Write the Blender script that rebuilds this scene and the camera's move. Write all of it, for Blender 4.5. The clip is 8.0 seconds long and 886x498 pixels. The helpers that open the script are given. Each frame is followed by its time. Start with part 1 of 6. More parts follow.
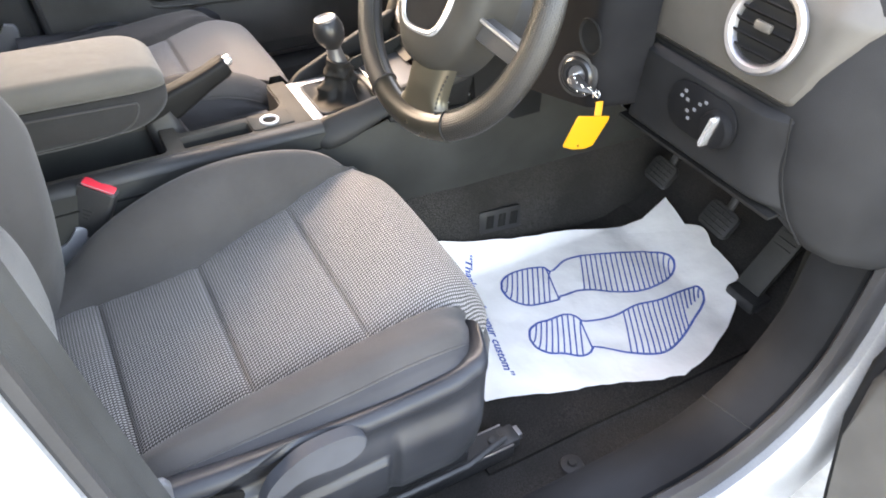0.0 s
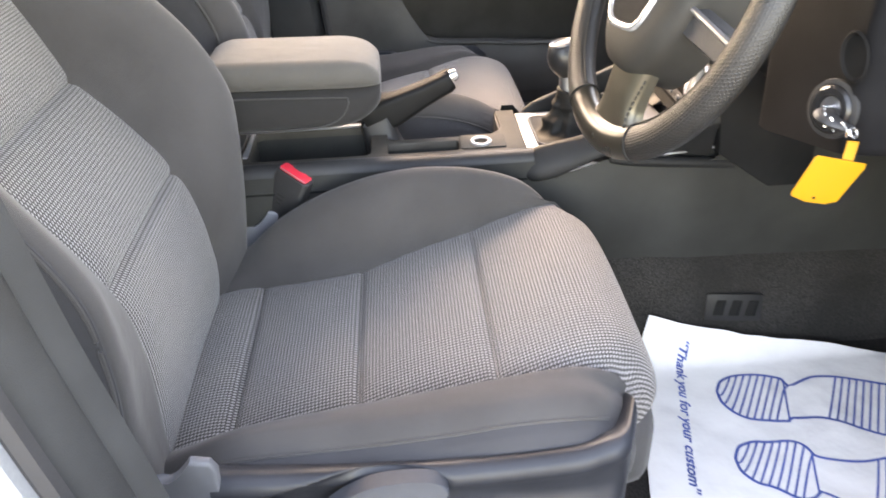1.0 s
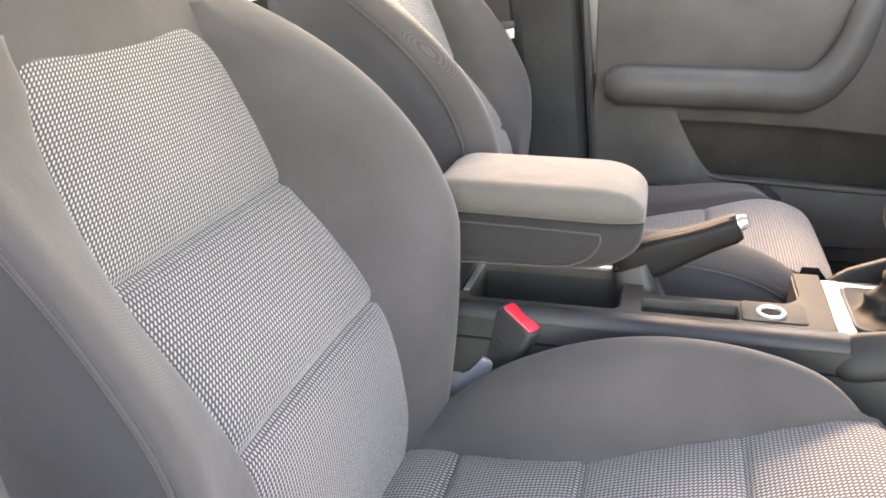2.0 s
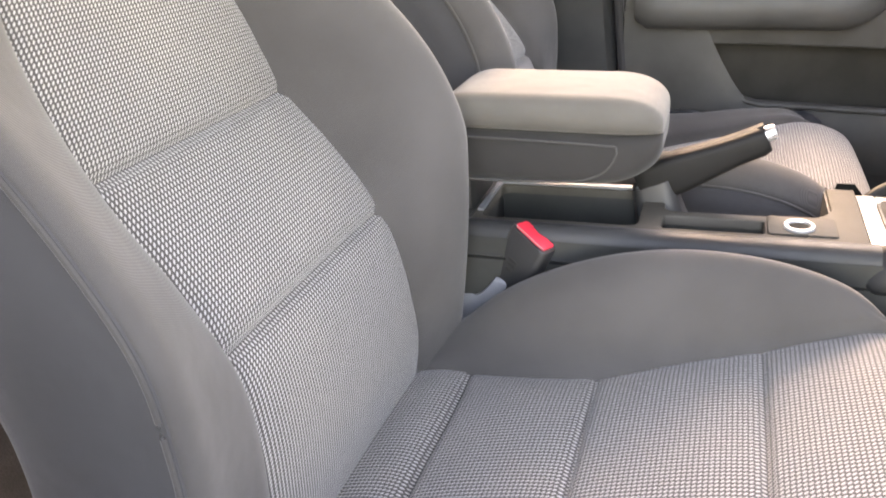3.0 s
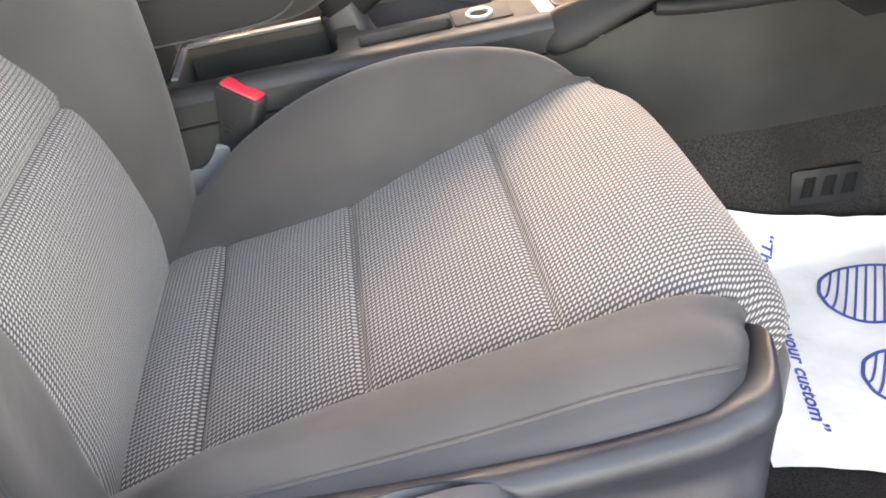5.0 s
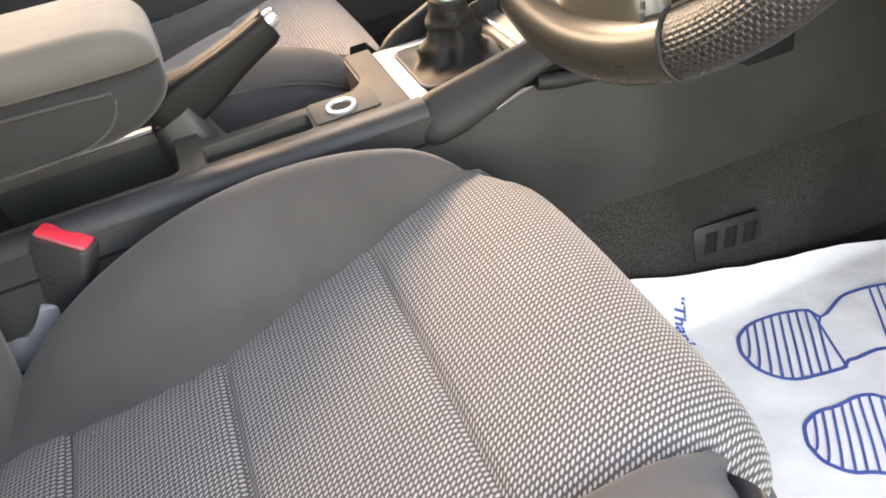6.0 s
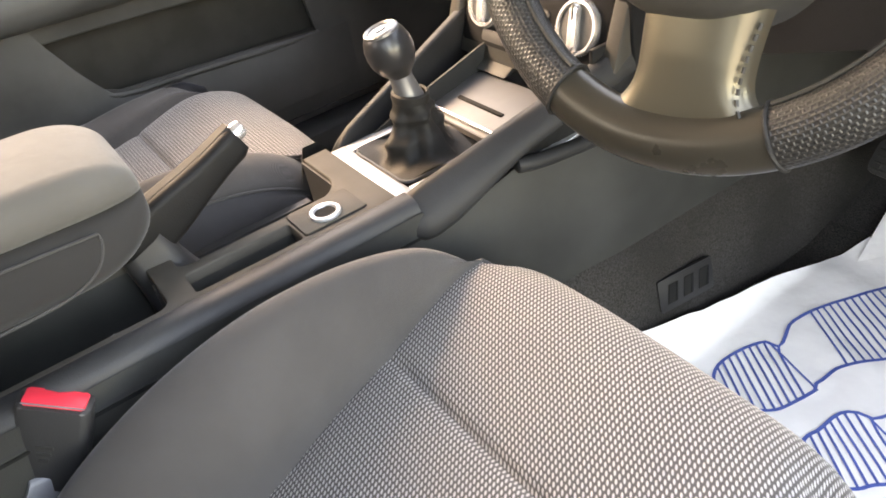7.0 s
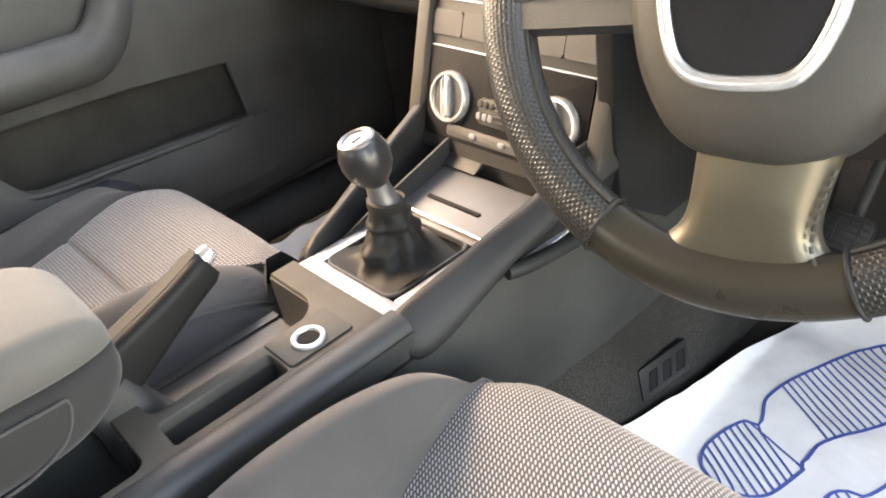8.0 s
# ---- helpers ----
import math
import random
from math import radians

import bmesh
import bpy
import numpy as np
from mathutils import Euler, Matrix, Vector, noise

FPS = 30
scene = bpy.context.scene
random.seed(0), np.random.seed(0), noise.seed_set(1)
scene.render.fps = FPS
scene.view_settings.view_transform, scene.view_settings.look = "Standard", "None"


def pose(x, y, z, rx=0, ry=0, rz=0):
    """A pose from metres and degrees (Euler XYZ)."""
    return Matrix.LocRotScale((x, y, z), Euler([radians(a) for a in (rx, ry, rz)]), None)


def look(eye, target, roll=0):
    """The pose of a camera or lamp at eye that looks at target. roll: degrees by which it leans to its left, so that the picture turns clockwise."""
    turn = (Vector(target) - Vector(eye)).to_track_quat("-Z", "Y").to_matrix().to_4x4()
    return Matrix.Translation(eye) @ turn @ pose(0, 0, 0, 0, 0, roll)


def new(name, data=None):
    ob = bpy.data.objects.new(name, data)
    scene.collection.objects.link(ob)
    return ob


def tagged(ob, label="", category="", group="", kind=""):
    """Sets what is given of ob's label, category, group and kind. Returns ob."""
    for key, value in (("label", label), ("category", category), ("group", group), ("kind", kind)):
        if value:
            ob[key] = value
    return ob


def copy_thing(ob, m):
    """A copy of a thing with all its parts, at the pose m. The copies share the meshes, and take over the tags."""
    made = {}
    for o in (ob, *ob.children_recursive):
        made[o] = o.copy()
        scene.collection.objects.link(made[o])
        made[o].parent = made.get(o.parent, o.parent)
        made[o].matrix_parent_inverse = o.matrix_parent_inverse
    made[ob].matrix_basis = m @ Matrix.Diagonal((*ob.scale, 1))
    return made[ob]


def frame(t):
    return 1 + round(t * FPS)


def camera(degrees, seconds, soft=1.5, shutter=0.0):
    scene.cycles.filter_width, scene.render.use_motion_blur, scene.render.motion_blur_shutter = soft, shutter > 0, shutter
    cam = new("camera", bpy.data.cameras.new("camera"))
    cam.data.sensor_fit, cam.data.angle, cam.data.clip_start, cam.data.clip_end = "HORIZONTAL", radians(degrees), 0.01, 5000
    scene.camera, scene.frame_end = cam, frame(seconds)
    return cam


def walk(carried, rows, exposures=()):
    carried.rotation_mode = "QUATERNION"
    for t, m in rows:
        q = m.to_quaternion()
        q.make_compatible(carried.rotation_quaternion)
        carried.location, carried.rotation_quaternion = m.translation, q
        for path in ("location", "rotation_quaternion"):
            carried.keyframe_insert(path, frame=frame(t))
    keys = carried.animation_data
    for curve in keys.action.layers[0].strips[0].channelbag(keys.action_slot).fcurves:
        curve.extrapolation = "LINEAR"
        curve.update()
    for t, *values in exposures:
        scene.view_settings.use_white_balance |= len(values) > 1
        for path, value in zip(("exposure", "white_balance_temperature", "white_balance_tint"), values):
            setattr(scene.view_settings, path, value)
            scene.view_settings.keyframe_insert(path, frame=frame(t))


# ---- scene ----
EXPOSURES = [(0.0, 4.85, 9500, 16), (0.5, 4.86, 9800, 18), (1.0, 4.74, 10000, 19), (1.5, 4.97, 10100, 20), (3.0, 5.12, 10700, 22), (4.5, 5.07, 11000, 21), (5.5, 4.85, 11500, 18), (6.5, 4.84, 11300, 18), (7.5, 4.95, 10900, 17), (8.0, 4.96, 10500, 16)]
cam = camera(60.9, 8.0, 1.7, 0.15)
PATH = [
    (0, (-0.412, -0.788, 1.012), (0.344, 0.542, -0.276), 1.5),
    (0.3, (-0.343, -0.844, 1.007), (0.188, 0.562, -0.156), -0.1),
    (0.5, (-0.274, -0.863, 0.98), (0.126, 0.677, -0.233), -1.7),
    (0.7, (-0.252, -0.835, 0.931), (0.003, 0.685, -0.18), -1.9),
    (1, (-0.239, -0.764, 0.856), (-0.166, 0.917, -0.225), -2.5),
    (1.2, (-0.232, -0.705, 0.81), (-0.3, 0.943, -0.133), -3.0),
    (1.5, (-0.225, -0.608, 0.78), (-0.601, 1.157, -0.083), -4.3),
    (1.7, (-0.257, -0.549, 0.803), (-0.726, 1.227, 0.011), -3.4),
    (2.8, (-0.216, -0.527, 0.713), (-0.916, 1.185, -0.049), -4.3),
    (3, (-0.216, -0.522, 0.729), (-0.882, 1.151, -0.142), -5.1),
    (3.2, (-0.226, -0.523, 0.716), (-0.791, 1.051, -0.186), -4.5),
    (3.5, (-0.204, -0.538, 0.705), (-0.754, 1.096, -0.308), -5.9),
    (3.7, (-0.201, -0.56, 0.69), (-0.67, 0.989, -0.305), -6.6),
    (4, (-0.205, -0.584, 0.68), (-0.598, 1.02, -0.448), -8.1),
    (4.2, (-0.212, -0.593, 0.676), (-0.511, 1.009, -0.484), -8.7),
    (5.3, (-0.248, -0.507, 0.706), (-0.1, 1.049, -0.542), -11.9),
    (5.5, (-0.231, -0.471, 0.707), (-0.014, 1.075, -0.543), -12.1),
    (5.8, (-0.222, -0.422, 0.703), (0.071, 1.033, -0.483), -12.2),
    (6, (-0.232, -0.393, 0.708), (0.157, 1.129, -0.528), -11.9),
    (6.2, (-0.26, -0.359, 0.716), (0.242, 1.065, -0.437), -10.7),
    (6.5, (-0.291, -0.325, 0.738), (0.372, 1.134, -0.458), -11.0),
    (7, (-0.344, -0.301, 0.751), (0.442, 1.117, -0.42), -11.3),
    (7.2, (-0.365, -0.284, 0.765), (0.401, 1.054, -0.345), -11.3),
    (7.5, (-0.381, -0.249, 0.773), (0.488, 1.14, -0.374), -11.1),
    (7.7, (-0.375, -0.228, 0.78), (0.509, 1.062, -0.299), -10.5),
    (8, (-0.356, -0.196, 0.79), (0.675, 1.116, -0.313), -9.6),
]
walk(cam, [(t, look(eye, target, roll)) for t, eye, target, roll in PATH], EXPOSURES)

# ---- world, sun, exposure ----
world = bpy.data.worlds.new("sky")
scene.world = world
world.use_nodes = True
wn, wl = world.node_tree.nodes, world.node_tree.links
sky = wn.new("ShaderNodeTexSky")
sky.sky_type = "NISHITA"
sky.sun_disc = False
SUN_FROM = Vector((-0.34, 0.70, 0.64)).normalized()
sky.sun_elevation = math.asin(SUN_FROM.z)
sky.sun_rotation = math.atan2(SUN_FROM.x, SUN_FROM.y)
sky.air_density, sky.dust_density, sky.ozone_density = 1.0, 1.7, 0.3
wl.new(sky.outputs[0], wn["Background"].inputs[0])
wn["Background"].inputs[1].default_value = 0.15
sun_data = bpy.data.lights.new("sun", "SUN")
sun_data.energy, sun_data.angle, sun_data.color = 0.022, radians(25), (1.0, 0.88, 0.70)
sun = new("sun", sun_data)
sun.matrix_world = look(SUN_FROM * 10, (0, 0, 0))

# ---- materials ----


def base_mat(name, rough=0.5, metal=0.0, spec=0.5):
    m = bpy.data.materials.new(name)
    m.use_nodes = True
    n = m.node_tree.nodes
    b = n["Principled BSDF"]
    b.inputs["Roughness"].default_value = rough
    b.inputs["Metallic"].default_value = metal
    b.inputs["Specular IOR Level"].default_value = spec
    return m, n, m.node_tree.links, b


def mix_rgb(n, l, fac, a, b):
    """A colour mix; fac, a and b are sockets or values."""
    x = n.new("ShaderNodeMix")
    x.data_type = "RGBA"
    for sock, v in ((x.inputs[0], fac), (x.inputs[6], a), (x.inputs[7], b)):
        if isinstance(v, bpy.types.NodeSocket):
            l.new(v, sock)
        elif isinstance(v, (tuple, list)):
            sock.default_value = (*v, 1)
        else:
            sock.default_value = v
    return x.outputs[2]


def noise_node(n, l, scale, detail=4.0, rough=0.55, coord="Object", stretch=None):
    t = n.new("ShaderNodeTexCoord")
    src = t.outputs[coord]
    if stretch:
        mp = n.new("ShaderNodeMapping")
        mp.inputs["Scale"].default_value = stretch
        l.new(src, mp.inputs[0])
        src = mp.outputs[0]
    x = n.new("ShaderNodeTexNoise")
    x.inputs["Scale"].default_value = scale
    x.inputs["Detail"].default_value = detail
    x.inputs["Roughness"].default_value = rough
    l.new(src, x.inputs["Vector"])
    return x.outputs[0]


def ramp(n, l, src, lo, hi):
    r = n.new("ShaderNodeMapRange")
    r.inputs[1].default_value, r.inputs[2].default_value = lo, hi
    l.new(src, r.inputs[0])
    return r.outputs[0]


def bump(n, l, b, height, strength, dist, under=None):
    x = n.new("ShaderNodeBump")
    x.inputs["Strength"].default_value = strength
    x.inputs["Distance"].default_value = dist
    l.new(height, x.inputs["Height"])
    if under:
        l.new(under, x.inputs["Normal"])
    l.new(x.outputs[0], b.inputs["Normal"])
    return x.outputs[0]


def plastic(name, col, rough=0.5, grain=900.0, depth=0.0004, spec=0.5, var=0.25):
    """Grained moulded plastic with faint dust and scuffs."""
    m, n, l, b = base_mat(name, rough, 0, spec)
    big = ramp(n, l, noise_node(n, l, 7.0, 5), 0.35, 0.7)
    dark = tuple(c * (1 - var) for c in col)
    light = tuple(c * (1 + var) + 0.004 for c in col)
    l.new(mix_rgb(n, l, big, dark, light), b.inputs["Base Color"])
    rr = n.new("ShaderNodeMapRange")
    rr.inputs[3].default_value, rr.inputs[4].default_value = rough - 0.07, rough + 0.1
    l.new(noise_node(n, l, 23.0, 6), rr.inputs[0])
    l.new(rr.outputs[0], b.inputs["Roughness"])
    v = n.new("ShaderNodeTexVoronoi")
    v.inputs["Scale"].default_value = grain
    t = n.new("ShaderNodeTexCoord")
    l.new(t.outputs["Object"], v.inputs["Vector"])
    bump(n, l, b, v.outputs["Distance"], 0.35, depth)
    return m


def plain_fabric(name, col, var=0.16):
    """Close-knit seat cloth: diagonal fine ribs, soft sheen, slight blotches."""
    m, n, l, b = base_mat(name, 0.85, 0, 0.25)
    b.inputs["Sheen Weight"].default_value = 0.14
    b.inputs["Sheen Roughness"].default_value = 0.5
    big = ramp(n, l, noise_node(n, l, 9.0, 5), 0.3, 0.75)
    c = mix_rgb(n, l, big, tuple(x * (1 - var) for x in col), tuple(x * (1 + var) for x in col))
    t = n.new("ShaderNodeTexCoord")
    w = n.new("ShaderNodeTexWave")
    w.inputs["Scale"].default_value = 620.0
    w.inputs["Distortion"].default_value = 0.6
    w.inputs["Detail Scale"].default_value = 3.0
    w.bands_direction = "DIAGONAL"
    l.new(t.outputs["Object"], w.inputs["Vector"])
    mult = n.new("ShaderNodeMix")
    mult.data_type, mult.blend_type = "RGBA", "MULTIPLY"
    mult.inputs[0].default_value = 0.35
    l.new(c, mult.inputs[6])
    l.new(w.outputs["Color"], mult.inputs[7])
    l.new(mult.outputs[2], b.inputs["Base Color"])
    fine = bump(n, l, b, w.outputs["Fac"], 0.25, 0.0003)
    bump(n, l, b, noise_node(n, l, 14.0, 3), 0.35, 0.006, fine)
    return m


def woven_fabric(name, dark, light):
    """Woven cloth: short light floats, staggered, over a dark ground; laid out in metres by UV (x fore and aft, y across)."""
    m, n, l, b = base_mat(name, 0.8, 0, 0.3)
    b.inputs["Sheen Weight"].default_value = 0.2
    uv = n.new("ShaderNodeTexCoord")
    wob = noise_node(n, l, 90.0, 2, coord="UV")
    comb = n.new("ShaderNodeCombineXYZ")
    l.new(wob, comb.inputs[0])
    l.new(wob, comb.inputs[1])
    shift = n.new("ShaderNodeVectorMath")
    shift.operation = "SCALE"
    shift.inputs["Scale"].default_value = 0.0005
    l.new(comb.outputs[0], shift.inputs[0])
    add = n.new("ShaderNodeVectorMath")
    l.new(uv.outputs["UV"], add.inputs[0])
    l.new(shift.outputs[0], add.inputs[1])
    sep = n.new("ShaderNodeSeparateXYZ")
    l.new(add.outputs[0], sep.inputs[0])

    def op(kind, a, b=0.0, c=0.0):
        x = n.new("ShaderNodeMath")
        x.operation = kind
        for sock, v in zip(x.inputs, (a, b, c)):
            if isinstance(v, bpy.types.NodeSocket):
                l.new(v, sock)
            else:
                sock.default_value = v
        return x.outputs[0]

    # a skewed lattice with one slanting float to each cell
    pu, pv, skew = 0.0043, 0.0045, 0.00045
    i = op("DIVIDE", sep.outputs[0], pu)
    j = op("DIVIDE", op("MULTIPLY_ADD", i, -skew, sep.outputs[1]), pv)
    fi = op("SUBTRACT", op("FRACT", i), 0.5)
    fj = op("SUBTRACT", op("FRACT", j), 0.5)
    du = op("MULTIPLY", fi, pu)
    dv = op("ADD", op("MULTIPLY", fj, pv), op("MULTIPLY", fi, skew))
    ca, sa = math.cos(radians(40)), math.sin(radians(40))
    along = op("DIVIDE", op("ADD", op("MULTIPLY", du, ca), op("MULTIPLY", dv, sa)), 0.0023)
    across = op("DIVIDE", op("SUBTRACT", op("MULTIPLY", dv, ca), op("MULTIPLY", du, sa)), 0.00095)
    rad = op("SQRT", op("ADD", op("MULTIPLY", along, along), op("MULTIPLY", across, across)))
    float_ = ramp(n, l, rad, 1.15, 0.70)
    yarn = noise_node(n, l, 700.0, 2, coord="UV")
    lit = mix_rgb(n, l, yarn, tuple(c * 0.8 for c in light), light)
    weave = mix_rgb(n, l, float_, dark, lit)
    blot = ramp(n, l, noise_node(n, l, 8.0, 4), 0.3, 0.75)
    tint = mix_rgb(n, l, blot, (0.86, 0.86, 0.88), (1.0, 0.98, 0.95))
    mult = n.new("ShaderNodeMix")
    mult.data_type, mult.blend_type = "RGBA", "MULTIPLY"
    mult.inputs[0].default_value = 1.0
    l.new(weave, mult.inputs[6])
    l.new(tint, mult.inputs[7])
    l.new(mult.outputs[2], b.inputs["Base Color"])
    bump(n, l, b, float_, 0.7, 0.0010)
    return m


def metal(name, col, rough=0.3, scale=60.0, stretch=None, metallic=1.0):
    m, n, l, b = base_mat(name, rough, metallic)
    big = ramp(n, l, noise_node(n, l, scale, 5, stretch=stretch), 0.3, 0.7)
    l.new(mix_rgb(n, l, big, tuple(c * 0.88 for c in col), col), b.inputs["Base Color"])
    rr = n.new("ShaderNodeMapRange")
    rr.inputs[3].default_value, rr.inputs[4].default_value = rough - 0.06, rough + 0.1
    l.new(noise_node(n, l, 12.0, 6), rr.inputs[0])
    l.new(rr.outputs[0], b.inputs["Roughness"])
    return m


def leather(name, col, rough, grain=420.0, strength=0.4):
    m, n, l, b = base_mat(name, rough, 0, 0.17)
    big = ramp(n, l, noise_node(n, l, 12.0, 5), 0.3, 0.7)
    l.new(mix_rgb(n, l, big, tuple(c * 0.75 for c in col), tuple(c * 1.25 for c in col)), b.inputs["Base Color"])
    v = n.new("ShaderNodeTexVoronoi")
    v.feature = "DISTANCE_TO_EDGE"
    v.inputs["Scale"].default_value = grain
    t = n.new("ShaderNodeTexCoord")
    l.new(t.outputs["Object"], v.inputs["Vector"])
    bump(n, l, b, v.outputs["Distance"], strength, 0.0006)
    return m


def perforated(name, col):
    """Perforated wheel leather: rows of pin holes set out by UV in metres."""
    m, n, l, b = base_mat(name, 0.40, 0, 0.5)
    uv = n.new("ShaderNodeTexCoord")
    br = n.new("ShaderNodeTexBrick")
    br.offset = 0.5
    for k, v in (("Scale", 1.0), ("Brick Width", 0.0039), ("Row Height", 0.0028), ("Mortar Size", 0.0010), ("Mortar Smooth", 0.8)):
        br.inputs[k].default_value = v
    br.inputs["Color1"].default_value = (*[c * 0.25 for c in col], 1)
    br.inputs["Color2"].default_value = (*[c * 0.4 for c in col], 1)
    br.inputs["Mortar"].default_value = (*col, 1)
    l.new(uv.outputs["UV"], br.inputs["Vector"])
    l.new(br.outputs["Color"], b.inputs["Base Color"])
    bump(n, l, b, br.outputs["Fac"], 0.45, 0.0010)
    return m


def carpet(name, col):
    m, n, l, b = base_mat(name, 0.95, 0, 0.1)
    f = noise_node(n, l, 420.0, 3)
    big = ramp(n, l, noise_node(n, l, 6.0, 6), 0.35, 0.7)
    c = mix_rgb(n, l, big, tuple(x * 0.6 for x in col), tuple(x * 1.5 for x in col))
    c2 = mix_rgb(n, l, ramp(n, l, f, 0.35, 0.7), tuple(x * 0.4 for x in col), c)
    l.new(c2, b.inputs["Base Color"])
    bump(n, l, b, f, 0.9, 0.003)
    return m


def paper_mat():
    m, n, l, b = base_mat("printed_paper", 0.7, 0, 0.3)
    big = ramp(n, l, noise_node(n, l, 11.0, 5), 0.3, 0.75)
    l.new(mix_rgb(n, l, big, (0.77, 0.745, 0.715), (0.84, 0.815, 0.78)), b.inputs["Base Color"])
    fold = noise_node(n, l, 16.0, 3, 0.5)
    bump(n, l, b, fold, 0.5, 0.008)
    return m


M_CHECK = woven_fabric("woven_check_cloth", (0.048, 0.045, 0.044), (0.36, 0.347, 0.334))
M_CLOTH = plain_fabric("grey_seat_cloth", (0.062, 0.058, 0.0565))
M_CLOTH_SIDE = plain_fabric("dark_grey_seat_cloth", (0.050, 0.049, 0.052))
# one armrest cloth in two tones: shaded box sides, then the lit lid
M_BOX = plain_fabric("armrest_cloth_shaded", (0.028, 0.0265, 0.0255))
M_ARMREST = plain_fabric("armrest_cloth_lit", (0.112, 0.104, 0.093), 0.12)
M_SEATPLASTIC = plastic("seat_trim_plastic", (0.016, 0.018, 0.023), 0.42, 900.0, 0.0004, 0.35)
M_HINGE = plastic("hinge_cover_plastic", (0.15, 0.157, 0.172), 0.42)
M_SEATHINGE = plastic("seat_hinge_plastic", (0.085, 0.089, 0.098), 0.5, 900.0, 0.0004, 0.4)
M_LEVER = plastic("lever_plastic", (0.034, 0.038, 0.046), 0.48, 900.0, 0.0004, 0.4)
M_CONSOLE = plastic("console_plastic", (0.025, 0.026, 0.0248), 0.58, 900.0, 0.0004, 0.3)
M_DECK = plastic("console_deck_plastic", (0.056, 0.051, 0.044), 0.66, 900.0, 0.0004, 0.2)
M_VENT = plastic("vent_plastic", (0.010, 0.010, 0.011), 0.5, 900.0, 0.0004, 0.3)
M_RAIL = plastic("console_rail_plastic", (0.022, 0.023, 0.0245), 0.5, 900.0, 0.0004, 0.3)
M_FIN = plastic("console_fin_plastic", (0.014, 0.0145, 0.0155), 0.55, 900.0, 0.0004, 0.25)
M_DARK = plastic("black_plastic", (0.024, 0.024, 0.025), 0.5)
M_DASH = plastic("dash_plastic", (0.0125, 0.013, 0.014), 0.6, 900.0, 0.0004, 0.12)
M_FASCIA = plastic("fascia_plastic", (0.056, 0.052, 0.046), 0.45)
M_DOOR = plastic("door_card_plastic", (0.043, 0.0425, 0.041), 0.55, 900.0, 0.0004, 0.4)
M_DOORDARK = plastic("door_pocket_plastic", (0.034, 0.032, 0.029), 0.7, 900.0, 0.0004, 0.2)
M_ACCEL = plastic("pedal_plastic", (0.042, 0.042, 0.040), 0.6, 900.0, 0.0004, 0.3)
M_PILLAR = plastic("pillar_trim_plastic", (0.021, 0.022, 0.023), 0.65, 900.0, 0.0004, 0.3)
M_SILL = plastic("sill_trim_plastic", (0.0085, 0.0095, 0.011), 0.6, 900.0, 0.0004, 0.12)
M_COLUMN = plastic("column_plastic", (0.0068, 0.007, 0.008), 0.7, 900.0, 0.0004, 0.08)
M_STACK = plastic("stack_panel_plastic", (0.021, 0.021, 0.0195), 0.5, 900, 0.0003, 0.35)
M_STACKFRAME = plastic("stack_frame_plastic", (0.040, 0.0375, 0.033), 0.5, 900, 0.0003, 0.35)
M_RUBBER = plastic("rubber_seal", (0.018, 0.018, 0.02), 0.55, 300)
M_CARPET = carpet("floor_carpet", (0.050, 0.047, 0.045))
M_MAT = carpet("mat_carpet", (0.036, 0.033, 0.031))
M_SILVER = metal("satin_aluminium", (0.40, 0.405, 0.415), 0.36, 80, (1, 20, 1), 0.55)
M_CHROME = metal("bright_chrome", (0.82, 0.82, 0.82), 0.2, 60, None, 0.8)
M_STEEL = metal("dull_steel", (0.42, 0.42, 0.44), 0.42)
M_BODY = metal("silver_car_paint", (0.38, 0.395, 0.415), 0.32, 300, None, 0.55)
M_LEATHER = leather("black_leather", (0.014, 0.0135, 0.013), 0.62)
M_GRIP = leather("grip_leather", (0.0085, 0.0085, 0.0088), 0.55)
M_BOOT = leather("gaiter_leather", (0.012, 0.0118, 0.0115), 0.58, 260)
M_PERF = perforated("perforated_leather", (0.016, 0.015, 0.0135))
M_WHEEL = leather("smooth_wheel_leather", (0.022, 0.020, 0.017), 0.30, 700, 0.25)
# the spoke's paint again, darkened for the dark cabin that the rim reflects
M_RIM = metal("painted_rim", (0.034, 0.030, 0.023), 0.26, 8, None, 0.35)
M_SHAFT = metal("grey_lever_metal", (0.17, 0.17, 0.175), 0.40, 30, None, 0.7)
M_ASHTRAY = metal("worn_satin_metal", (0.085, 0.087, 0.092), 0.50, 30, None, 0.25)
# silver paint with the warm light's gold put into its colour
M_SPOKE = metal("painted_spoke", (0.125, 0.110, 0.082), 0.34, 8, None, 0.75)
M_PAD = plastic("airbag_pad", (0.024, 0.022, 0.0185), 0.55, 1400, 0.0002, 0.28)
M_RED = plastic("red_button", (0.80, 0.035, 0.06), 0.4, 500, 0.0001, 0.5, 0.1)
M_YELLOW = plastic("yellow_tag", (0.40, 0.178, 0.0), 0.5, 300, 0.0001, 0.5, 0.06)
M_PAPER = paper_mat()
M_INK = plastic("blue_print", (0.060, 0.110, 0.34), 0.7, 900, 0.0, 0.2, 0.2)
# near-black that carries the shade of holes, gaps and undersides in its colour
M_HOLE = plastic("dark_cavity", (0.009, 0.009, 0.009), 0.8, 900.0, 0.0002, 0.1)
M_KNOB = metal("gloss_grey_knob", (0.020, 0.020, 0.021), 0.30, 40, None, 0.1)
M_LINER = plastic("roof_lining", (0.42, 0.41, 0.38), 0.9, 300)
